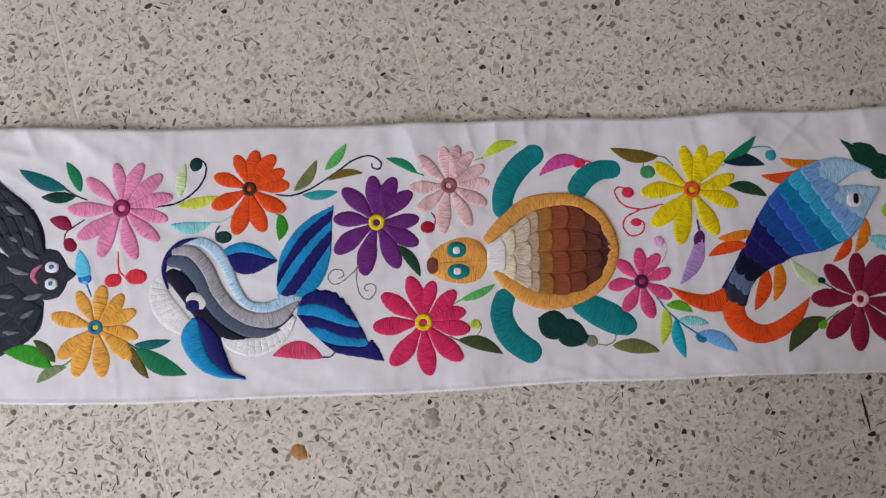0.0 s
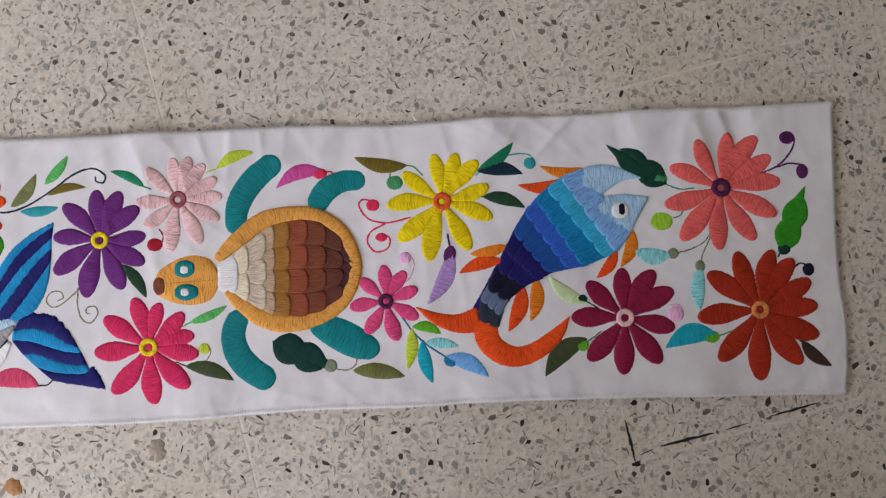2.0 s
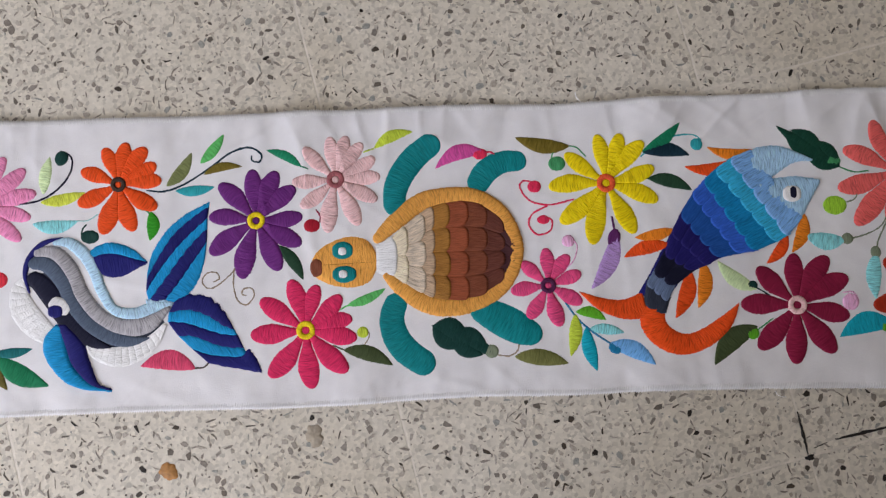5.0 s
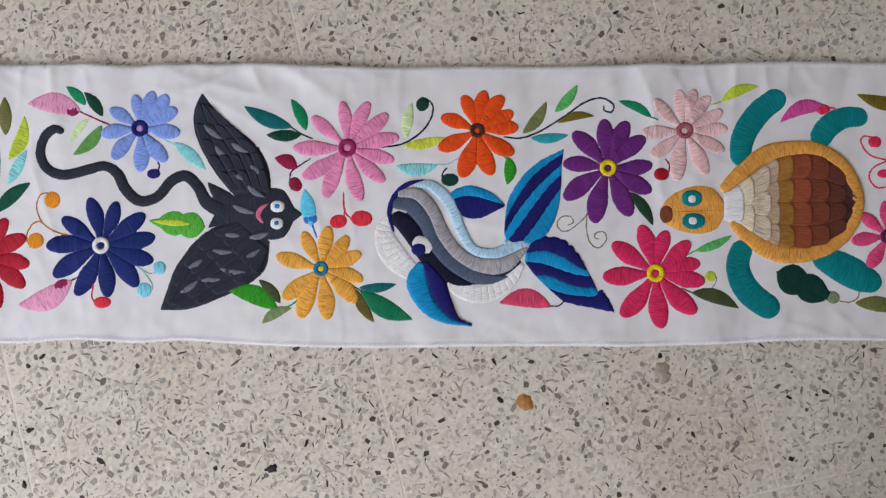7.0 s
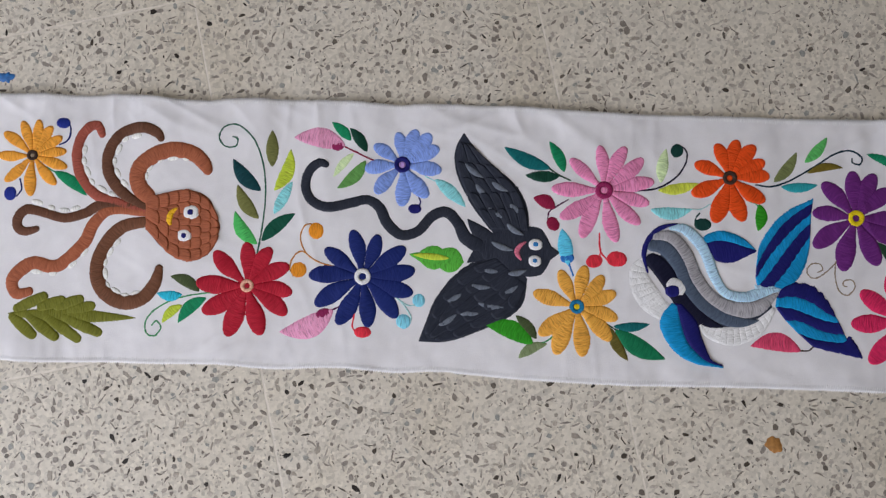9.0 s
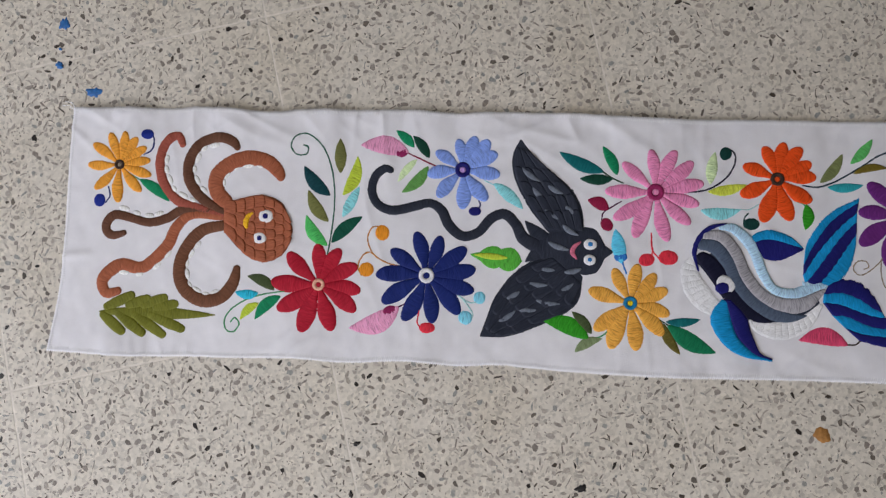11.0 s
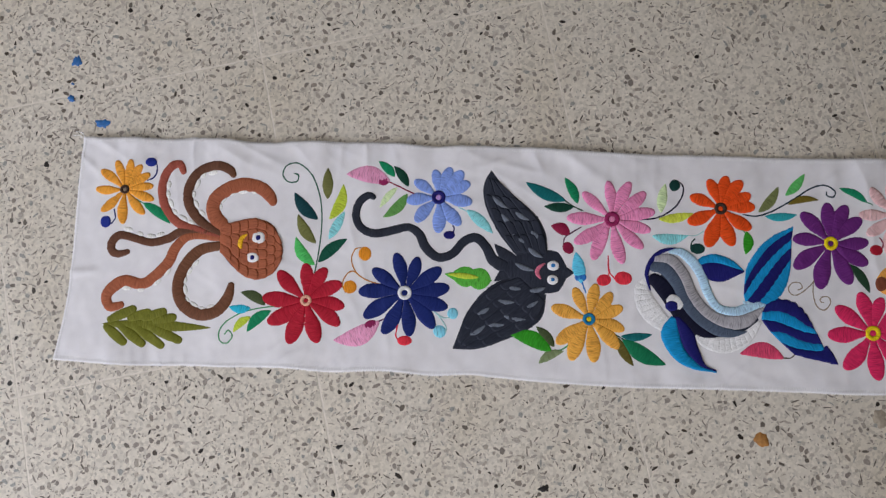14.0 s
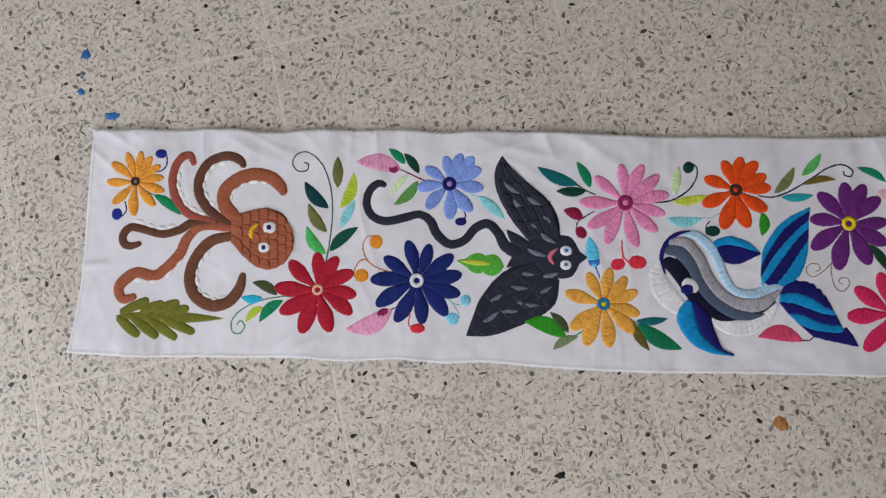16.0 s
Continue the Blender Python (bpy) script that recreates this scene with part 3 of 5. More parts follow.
# Leaves, stems and buds of that half
leaf(RUN, (0.922, 0.2147), (0.8903, 0.2306), 0.0088, 'emerald', -0.08)
stem(RUN, [(0.9205, 0.2153), (0.9286, 0.2125)], 0.0014, 'emerald')
leaf(RUN, (0.9884, 0.2299), (1.0245, 0.2442), 0.0109, 'lime', 0.1)
stem(RUN, [(0.9782, 0.2264), (0.9889, 0.2298)], 0.0014, 'lime')
leaf(RUN, (1.0899, 0.2237), (1.0438, 0.2096), 0.0146, 'orchid', -0.16)
bud(RUN, (1.0847, 0.2223), 0.0068, 0.0052, 'pinkred', 'bud', 0, 0)
stem(RUN, [(1.0888, 0.2232), (1.094, 0.2241), (1.0991, 0.2209)], 0.0018, 'pinkred')
bud(RUN, (0.9309, 0.1606), 0.0073, 0.0062, 'red', 'bud', 0, 0)
stem(RUN, [(0.9344, 0.1755), (0.9385, 0.1692), (0.938, 0.1625)], 0.0018, 'wine')
leaf(RUN, (0.9012, 0.1434), (0.9226, 0.1117), 0.0114, 'darkgreen', 0.06)
stem(RUN, [(0.8956, 0.1467), (0.9022, 0.1419)], 0.0014, 'darkgreen')
leaf(RUN, (0.9614, 0.0876), (0.9968, 0.1024), 0.0088, 'lightgreen', -0.05)
stem(RUN, [(0.9544, 0.0838), (0.963, 0.0881)], 0.0014, 'lightgreen')
bud(RUN, (0.9755, 0.0634), 0.0052, 0.0052, 'lime', 'bud', 0, 0)
stem(RUN, [(0.9791, 0.0668), (0.9811, 0.0597), (0.9755, 0.0498)], 0.001, 'taupe')
leaf(RUN, (0.958, 0.0483), (1.0021, 0.0334), 0.0141, 'olivedark', 0.08)
stem(RUN, [(0.9484, 0.0527), (0.9605, 0.0472)], 0.0014, 'olivedark')
lobed_leaf((1.0371, 0.0681), (1.0955, 0.0395), 0.0271, 'bottle', 'dark bottle green lobed embroidered leaf')
bud(RUN, (1.0905, 0.0437), 0.0062, 0.0062, 'sage', 'bud', 0, 0)
stem(RUN, [(1.0955, 0.0405), (1.1057, 0.0392), (1.1133, 0.0435), (1.115, 0.0505)], 0.0014, 'taupe')
leaf(RUN, (1.1107, 0.0385), (1.1589, 0.0314), 0.0151, 'olive', 0.05)
leaf(RUN, (1.1667, 0.2277), (1.117, 0.2368), 0.0141, 'bronze', 0.08)
stem(RUN, [(1.1657, 0.2277), (1.1729, 0.2259), (1.1811, 0.2173)], 0.0014, 'fern')
bud(RUN, (1.1544, 0.2116), 0.0078, 0.0068, 'fern', 'bud', 0, 0)
stem(RUN, [(1.1493, 0.2139), (1.152, 0.2222), (1.1636, 0.2267)], 0.0014, 'fern')
stem(RUN, [(1.1688, 0.1787), (1.1474, 0.1741), (1.1294, 0.1782), (1.1204, 0.1904), (1.1236, 0.1966), (1.1323, 0.1954)], 0.0017, 'pinkred')
bud(RUN, (1.1333, 0.1911), 0.0062, 0.0057, 'pinkred', 'bud', 0, 0)
stem(RUN, [(1.1449, 0.1736), (1.1308, 0.1661), (1.1275, 0.1564), (1.1351, 0.1473), (1.1465, 0.1507), (1.1482, 0.1594), (1.1426, 0.1638)], 0.0017, 'pinkred')
bud(RUN, (1.1405, 0.1607), 0.0057, 0.0042, 'pinkred', 'bud', 0, 0)
bud(RUN, (1.1622, 0.1409), 0.0057, 0.0057, 'pinkpale', 'bud', 0, 0)
stem(RUN, [(1.1649, 0.1439), (1.1699, 0.136), (1.167, 0.1242), (1.1591, 0.1156)], 0.0014, 'pinkpale')
bud(RUN, (1.413, 0.0799), 0.0073, 0.0078, 'pinkpale', 'bud', 0, 0)
stem(RUN, [(1.4194, 0.0833), (1.415, 0.0886), (1.4061, 0.0884)], 0.0014, 'pinkpale')
leaf(RUN, (1.2058, 0.1475), (1.1813, 0.097), 0.0161, 'lilac', 0.1)
bud(RUN, (1.2036, 0.1423), 0.0057, 0.0088, 'grape', 'bud', -15, 0)
stem(RUN, [(1.202, 0.1622), (1.2038, 0.1507)], 0.0021, 'grape')
leaf(RUN, (1.2318, 0.2203), (1.2672, 0.2465), 0.0114, 'emerald', -0.08)
stem(RUN, [(1.2301, 0.2156), (1.2451, 0.2269), (1.2637, 0.2344), (1.2794, 0.2351), (1.2866, 0.2296)], 0.0014, 'teal2')
bud(RUN, (1.2818, 0.226), 0.0057, 0.0057, 'teal2', 'bud', 0, 0)
leaf(RUN, (1.2323, 0.2197), (1.2751, 0.2161), 0.0141, 'inkgreen', 0.1)
leaf(RUN, (1.2363, 0.1959), (1.2761, 0.1843), 0.013, 'darkgreen', 0.08)
stem(RUN, [(1.23, 0.1966), (1.2378, 0.1953)], 0.0014, 'darkgreen')
stem(RUN, [(1.1575, 0.0859), (1.1684, 0.0702), (1.1834, 0.057), (1.1975, 0.0474)], 0.0018, 'tealblue')
leaf(RUN, (1.166, 0.0754), (1.161, 0.0374), 0.012, 'lime', 0.06)
leaf(RUN, (1.1665, 0.0769), (1.1935, 0.069), 0.0104, 'grass', 0.12)
leaf(RUN, (1.1754, 0.0634), (1.1842, 0.024), 0.013, 'teal', -0.05)
leaf(RUN, (1.1774, 0.0613), (1.2096, 0.0572), 0.0099, 'aqua', 0.05)
leaf(RUN, (1.1955, 0.048), (1.2359, 0.0284), 0.0156, 'sky', 0.1)
bud(RUN, (1.2005, 0.0438), 0.0062, 0.0047, 'tealblue', 'bud', -30, 0)
leaf(RUN, (1.3301, 0.0932), (1.2957, 0.1195), 0.0141, 'palegreen', 0.1)
bud(RUN, (1.3256, 0.0969), 0.0052, 0.0042, 'bottle', 'bud', 0, 0)
stem(RUN, [(1.3291, 0.0947), (1.3413, 0.0877)], 0.0014, 'bottle')
leaf(RUN, (1.3288, 0.0603), (1.2882, 0.0268), 0.0193, 'olivedark', -0.12)
bud(RUN, (1.3244, 0.0542), 0.0057, 0.0057, 'grass', 'bud', 0, 0)
stem(RUN, [(1.3286, 0.0567), (1.3436, 0.067)], 0.0014, 'fern')
lobed_leaf((1.4116, 0.2016), (1.3552, 0.2418), 0.0208, 'forest', 'dark forest green lobed embroidered leaf')
bud(RUN, (1.4045, 0.2076), 0.0073, 0.0052, 'fern', 'bud', 0, 0)
stem(RUN, [(1.4106, 0.2021), (1.4231, 0.197), (1.4364, 0.1978)], 0.0014, 'fern')
bud(RUN, (1.4041, 0.1673), 0.0104, 0.0088, 'limegrass', 'bud', 0, 0)
stem(RUN, [(1.4143, 0.1697), (1.4218, 0.1722), (1.4253, 0.1789)], 0.0014, 'sage')
stem(RUN, [(1.4955, 0.2086), (1.5147, 0.215), (1.5288, 0.227), (1.5349, 0.2387), (1.5338, 0.2463)], 0.0019, 'grape')
bud(RUN, (1.5276, 0.2432), 0.0078, 0.0062, 'grape', 'bud', 0, 0)
stem(RUN, [(1.5157, 0.215), (1.5283, 0.2185), (1.54, 0.2171)], 0.0019, 'grape')
bud(RUN, (1.5406, 0.2107), 0.0057, 0.0073, 'grape', 'bud', 0, 0)
stem(RUN, [(1.4531, 0.1634), (1.4443, 0.1478), (1.4307, 0.1403), (1.4158, 0.1365)], 0.0014, 'sage')
leaf(RUN, (1.4115, 0.1351), (1.3761, 0.1413), 0.0161, 'aqua', 0.1)
bud(RUN, (1.4132, 0.1366), 0.0052, 0.0052, 'sage', 'bud', 0, 0)
stem(RUN, [(1.4499, 0.153), (1.441, 0.1348), (1.4395, 0.127)], 0.0014, 'sage')
leaf(RUN, (1.4383, 0.1234), (1.4356, 0.0818), 0.0141, 'aqua', -0.05)
bud(RUN, (1.4378, 0.1239), 0.0047, 0.0057, 'sage', 'bud', 0, 0)
lobed_leaf((1.5161, 0.1349), (1.543, 0.1967), 0.0219, 'grass2', 'bright grass green lobed embroidered leaf')
bud(RUN, (1.519, 0.1379), 0.0062, 0.0062, 'bottle', 'bud', 0, 0)
stem(RUN, [(1.5179, 0.138), (1.5126, 0.1297)], 0.0018, 'bottle')
bud(RUN, (1.5405, 0.1174), 0.0057, 0.0062, 'ink', 'bud', 0, 0)
stem(RUN, [(1.5263, 0.1188), (1.5329, 0.1234), (1.5387, 0.1221)], 0.0016, 'ink')
leaf(RUN, (1.4516, 0.0586), (1.4015, 0.0488), 0.0198, 'teal', -0.15)
bud(RUN, (1.4458, 0.0577), 0.0073, 0.0057, 'grass', 'bud', 0, 0)
stem(RUN, [(1.4516, 0.0581), (1.4671, 0.0628)], 0.0014, 'fern')
leaf(RUN, (1.53, 0.0515), (1.5568, 0.0265), 0.0125, 'umber', -0.08)
stem(RUN, [(1.5249, 0.0543), (1.5319, 0.0489)], 0.0014, 'umber')

# Turtle
# The dark body colour puts shade into the gaps between the scales
TURTLE = motif('turtle_motif', 'gold and brown embroidered turtle with teal flippers', [(0.9914, 0.1286), (1.0169, 0.1315), (1.0504, 0.1335), (1.082, 0.134), (1.1106, 0.1338)], [0.0221, 0.0492, 0.0804, 0.0784, 0.0181], 'brown4', 0.8, 0)
band(TURTLE, [(1.0062, 0.1674), (1.0078, 0.1933), (1.0228, 0.218), (1.0471, 0.2374)], [0.0187, 0.0224, 0.0234, 0.0208], 'viridian', 'flipper', 1, 0, 1.0)
band(TURTLE, [(1.0089, 0.0974), (1.0018, 0.0727), (1.0117, 0.0487), (1.0383, 0.0287)], [0.0198, 0.0229, 0.025, 0.0229], 'viridian', 'flipper', 1, 0, 1.0)
band(TURTLE, [(1.078, 0.1873), (1.0886, 0.2048), (1.1052, 0.2144), (1.127, 0.2149)], [0.0198, 0.0224, 0.0208, 0.0177], 'viridian', 'flipper', 1, 0, 1.0)
band(TURTLE, [(1.0728, 0.0853), (1.097, 0.0734), (1.1172, 0.0626), (1.1359, 0.0549)], [0.0177, 0.0291, 0.0281, 0.0156], 'viridian', 'flipper', 1, 0, 1.0)
scale_rows(TURTLE, [(0.9911, 0.1413), (1.0029, 0.1462), (1.0131, 0.1563), (1.029, 0.1682), (1.0369, 0.1732), (1.0508, 0.1777), (1.0676, 0.1797), (1.0845, 0.1764), (1.1002, 0.1651), (1.1118, 0.1438)], [(0.991, 0.1172), (1.0027, 0.1137), (1.0129, 0.1067), (1.0285, 0.0973), (1.0363, 0.0938), (1.05, 0.0902), (1.0667, 0.0887), (1.0834, 0.092), (1.0993, 0.1022), (1.1114, 0.1209)], ['white', 'cream', 'cream2', 'beige', 'tan', 'sienna', 'chestnut', 'brown3', 'brown4'], [1, 2, 3, 4, 4, 4, 4, 4, 3], 1, 0.0064, 0.85)
band(TURTLE, [(0.9871, 0.1442), (1.0072, 0.1626), (1.031, 0.18), (1.0588, 0.1853), (1.0826, 0.1827), (1.1052, 0.165), (1.1156, 0.1347), (1.1063, 0.1071), (1.0853, 0.09), (1.0578, 0.0839), (1.0343, 0.0875), (1.0129, 0.101), (0.9953, 0.1163)], [0.0088, 0.0157, 0.0165, 0.0145, 0.0133, 0.0133, 0.0129, 0.0129, 0.0141, 0.0161, 0.0177, 0.0157, 0.0068], 'gold', 'shell_rim', 1, 1.1, 1.2)
band(TURTLE, [(0.9293, 0.1241), (0.9367, 0.1242), (0.9484, 0.1251), (0.966, 0.1266), (0.9816, 0.1275), (0.9908, 0.1279)], [0.0121, 0.0261, 0.0392, 0.0466, 0.0382, 0.0221], 'gold', 'head', 1, 0.2, 1.2)
band(TURTLE, [(0.9395, 0.1243), (0.962, 0.1252), (0.9880, 0.1262)], [0.0007, 0.0009, 0.0007], 'ochre', 'head_seam', 0, 1.75, 0.3)
bud(TURTLE, (0.9352, 0.1225), 0.0064, 0.0092, 'chestnut', 'nose', 0, 1.5)
bud(TURTLE, (0.9586, 0.1371), 0.01, 0.0088, 'viridian', 'eye', 0, 2.1)
bud(TURTLE, (0.9586, 0.1365), 0.0044, 0.0042, 'white', 'eye_centre', 0, 2.7)
bud(TURTLE, (0.9601, 0.1159), 0.0115, 0.0084, 'viridian', 'eye', 0, 2.1)
bud(TURTLE, (0.959, 0.1159), 0.0046, 0.0042, 'white', 'eye_centre', 0, 2.7)

# Fish
# Navy body under the scales: its dark colour stands for shade between them
FISH = motif('fish_motif', 'blue graded embroidered fish with orange fins', [(1.2341, 0.0856), (1.2441, 0.1016), (1.2559, 0.1175), (1.269, 0.1323), (1.286, 0.147), (1.3015, 0.1567), (1.318, 0.169), (1.329, 0.1764), (1.3368, 0.1808)], [0.0265, 0.0265, 0.0316, 0.0404, 0.0594, 0.072, 0.0808, 0.0834, 0.0834], 'navy2', 0.6, 0)
leaf(FISH, (1.3358, 0.2199), (1.2907, 0.2236), 0.0106, 'orange2', 0.12, 'fin')
leaf(FISH, (1.3201, 0.2113), (1.2697, 0.2061), 0.0121, 'orange1', 0.12, 'fin')
leaf(FISH, (1.2582, 0.149), (1.2222, 0.1424), 0.0111, 'orange2', 0.05, 'fin')
leaf(FISH, (1.254, 0.1352), (1.2117, 0.1248), 0.0131, 'orange1', -0.08, 'fin')
leaf(FISH, (1.2709, 0.1121), (1.2556, 0.069), 0.0157, 'orange1', 0.08, 'fin')
leaf(FISH, (1.2825, 0.1193), (1.2765, 0.0774), 0.0141, 'orange2', 0.1, 'fin')
leaf(FISH, (1.3607, 0.1424), (1.34, 0.1159), 0.0111, 'orange1', 0.1, 'fin')
leaf(FISH, (1.376, 0.1611), (1.3632, 0.1251), 0.0126, 'orange2', 0.12, 'fin')
band(FISH, [(1.2298, 0.082), (1.2159, 0.0787), (1.2035, 0.0791), (1.1874, 0.0845), (1.1702, 0.095)], [0.024, 0.0197, 0.0157, 0.0106, 0.0005], 'orange1', 'tail_fin', 0, 0.1, 1.2)
band(FISH, [(1.234, 0.0819), (1.2367, 0.0619), (1.25, 0.0491), (1.2674, 0.0461), (1.2851, 0.053), (1.3006, 0.0649), (1.3133, 0.0813)], [0.024, 0.0222, 0.0207, 0.0182, 0.0167, 0.0131, 0.0005], 'orange1', 'tail_fin', 0, 0.2, 1.2)
scale_rows(FISH, [(1.2285, 0.0839), (1.2325, 0.1034), (1.2386, 0.1131), (1.249, 0.1293), (1.2568, 0.1478), (1.2655, 0.1642), (1.2774, 0.1822), (1.2887, 0.194), (1.2996, 0.2032), (1.3137, 0.2124), (1.329, 0.2186)], [(1.2464, 0.0759), (1.2502, 0.0871), (1.2565, 0.0992), (1.275, 0.1123), (1.2875, 0.1173), (1.2982, 0.1229), (1.316, 0.1264), (1.3304, 0.1283), (1.3512, 0.1368), (1.3611, 0.1422), (1.372, 0.1552)], ['charcoal', 'slate2', 'ink', 'indigo', 'indigo', 'royal1', 'royal2', 'cerulean', 'turquoise', 'cornflower'], [1, 3, 2, 3, 4, 4, 5, 5, 5, 5], -1, 0.0052)
loft(FISH, [(1.3285, 0.212), (1.3318, 0.2199), (1.343, 0.2231), (1.3587, 0.2228), (1.3741, 0.2159), (1.3873, 0.209)], [(1.3291, 0.2042), (1.3375, 0.1907), (1.3488, 0.1939), (1.3648, 0.2048), (1.375, 0.208), (1.3861, 0.2079)], 'palebl', 'head', 1.0, 1.1)
loft(FISH, [(1.3345, 0.1895), (1.3419, 0.1912), (1.3555, 0.1940), (1.3733, 0.1946), (1.3922, 0.191)], [(1.3365, 0.1850), (1.3416, 0.1773), (1.3545, 0.1637), (1.372, 0.1557), (1.3814, 0.17), (1.3921, 0.1887)], 'palebl', 'jaw', 1.1, 1.1)
bud(FISH, (1.3656, 0.1785), 0.0091, 0.0086, 'white', 'eye', 0, 2.9)
bud(FISH, (1.3666, 0.1795), 0.0035, 0.0066, 'ink', 'pupil', 0, 3.4)

# Flowers of the half with the whale, the ray and the octopus
flower((0.0638, 0.2024), [(143.3, 0.0378), (109.8, 0.0369), (81.0, 0.0363), (58.0, 0.0353), (34.8, 0.0348), (9.8, 0.0336), (-17.3, 0.0366), (-49.1, 0.0382), (-89.3, 0.0411), (-133.8, 0.0377), (-179.0, 0.0352)], 0.31, 0.0056, 'amber', 'umber', 'taupe', 'amber orange embroidered daisy with a dark brown centre')
flower((0.2849, 0.08), [(93.3, 0.0436), (61.2, 0.0442), (27.9, 0.0459), (-6.5, 0.0451), (-33.6, 0.0484), (-71.6, 0.0506), (-108.8, 0.053), (-147.4, 0.0509), (178.2, 0.0508), (136.2, 0.0475)], 0.37, 0.0067, 'red', 'apricot_pale', 'red', 'deep red embroidered daisy with a pale peach centre')
flower((0.4323, 0.2053), [(99.1, 0.0334), (69.8, 0.0382), (49.1, 0.042), (26.7, 0.0407), (-6.4, 0.0397), (-50.5, 0.0415), (-88.6, 0.0419), (-130.9, 0.0394), (-171.2, 0.0379), (146.8, 0.0347)], 0.39, 0.0084, 'periwinkle', 'navy2', 'lilac', 'periwinkle blue embroidered daisy with a navy centre')
flower((0.3978, 0.0928), [(104.8, 0.0475), (71.9, 0.0445), (36.5, 0.051), (9.3, 0.052), (-16.7, 0.0522), (-47.9, 0.0528), (-81.3, 0.0501), (-115.6, 0.053), (-147.4, 0.0545), (-179.8, 0.0534), (145.5, 0.0468)], 0.34, 0.0084, 'navy', 'white', 'navy', 'navy blue embroidered daisy with a white ring centre')
flower((0.6322, 0.1858), [(138.1, 0.0458), (96.6, 0.045), (65.1, 0.0489), (40.5, 0.0509), (12.2, 0.0507), (-15.1, 0.0464), (-42.1, 0.0486), (-75.6, 0.0528), (-114.1, 0.0525), (-145.9, 0.0518), (180.0, 0.0519)], 0.3, 0.009, 'pink', 'raspberry', 'pink', 'soft pink embroidered daisy with a raspberry centre')
flower((0.6077, 0.0706), [(116.0, 0.0394), (79.6, 0.0414), (50.4, 0.0406), (21.5, 0.0412), (-14.9, 0.0417), (-42.5, 0.0469), (-82.5, 0.0489), (-112.9, 0.0512), (-141.7, 0.0463), (163.8, 0.0446)], 0.35, 0.0073, 'goldyellow', 'tealblue', 'sun', 'golden yellow embroidered daisy with a blue centre')
flower((0.7559, 0.2023), [(111.5, 0.0368), (79.7, 0.0395), (53.5, 0.042), (27.8, 0.039), (4.3, 0.0396), (-32.7, 0.0416), (-72.0, 0.0451), (-108.3, 0.0474), (-154.7, 0.0412), (158.6, 0.0373)], 0.39, 0.0073, 'orange1', 'umber', 'orange1', 'vivid orange embroidered daisy with a dark centre')

# Leaves, stems and buds of that half
bud(RUN, (0.0925, 0.2361), 0.0067, 0.0056, 'cobalt', 'bud', 0, 0)
stem(RUN, [(0.0956, 0.2397), (0.0998, 0.23), (0.0977, 0.2196), (0.0891, 0.2135)], 0.0017, 'navy')
bud(RUN, (0.0443, 0.1635), 0.0062, 0.0073, 'cobalt', 'bud', 0, 0)
stem(RUN, [(0.0527, 0.1792), (0.0552, 0.1684), (0.0503, 0.1603)], 0.0017, 'navy')
leaf(RUN, (0.0866, 0.1871), (0.1201, 0.1637), 0.0118, 'jade', 0.05)
stem(RUN, [(0.0778, 0.1914), (0.0878, 0.186)], 0.0015, 'jade')
fern((0.0509, 0.0449), (0.178, 0.0448), [(0.0562, 0.0484, 0.0895, 0.065), (0.0794, 0.0508, 0.1071, 0.0612), (0.0956, 0.0514, 0.1248, 0.0629), (0.1086, 0.0491, 0.1365, 0.0561), (0.0531, 0.0444, 0.0817, 0.0222), (0.0698, 0.0455, 0.1029, 0.0213), (0.0865, 0.0456, 0.1247, 0.0204), (0.1033, 0.045, 0.1447, 0.0277)], 0.014, 'mossolive', 'olive green embroidered fern leaf')
stem(RUN, [(0.2927, 0.1104), (0.2966, 0.1397), (0.2979, 0.1679), (0.2952, 0.1963), (0.2865, 0.2217), (0.2744, 0.2356), (0.2628, 0.2405), (0.2528, 0.2361), (0.2494, 0.2262), (0.2556, 0.2178), (0.2658, 0.2181), (0.2676, 0.2257), (0.2618, 0.2278)], 0.0017, 'fern2')
leaf(RUN, (0.303, 0.1988), (0.3016, 0.236), 0.0129, 'olive', 0)
leaf(RUN, (0.3065, 0.175), (0.3206, 0.2176), 0.014, 'lime', -0.12)
leaf(RUN, (0.3072, 0.1519), (0.324, 0.1853), 0.0112, 'aqua', 0)
leaf(RUN, (0.2964, 0.1245), (0.3285, 0.1531), 0.014, 'emerald2', 0.06)
leaf(RUN, (0.293, 0.1746), (0.2642, 0.2055), 0.0151, 'inkteal', 0.08)
leaf(RUN, (0.2924, 0.1463), (0.2697, 0.1801), 0.0134, 'olive', 0.08)
leaf(RUN, (0.2926, 0.121), (0.2689, 0.1534), 0.014, 'lightgreen2', 0.12)
stem(RUN, [(0.2613, 0.0737), (0.2365, 0.0701), (0.2145, 0.0643), (0.1957, 0.0537), (0.1871, 0.0413), (0.189, 0.0303), (0.1974, 0.0284), (0.2025, 0.0363), (0.1976, 0.0428), (0.1929, 0.0376)], 0.0016, 'fern')
leaf(RUN, (0.2385, 0.0729), (0.2086, 0.0869), 0.0123, 'olivedark', -0.1)
leaf(RUN, (0.222, 0.069), (0.1963, 0.0698), 0.0106, 'cyan', 0.08)
leaf(RUN, (0.2456, 0.0671), (0.2188, 0.0413), 0.0129, 'jade', -0.1)
leaf(RUN, (0.2227, 0.0591), (0.2033, 0.0407), 0.0095, 'lime', -0.1)
bud(RUN, (0.35, 0.1364), 0.0073, 0.0084, 'amber2', 'bud', 0, 0)
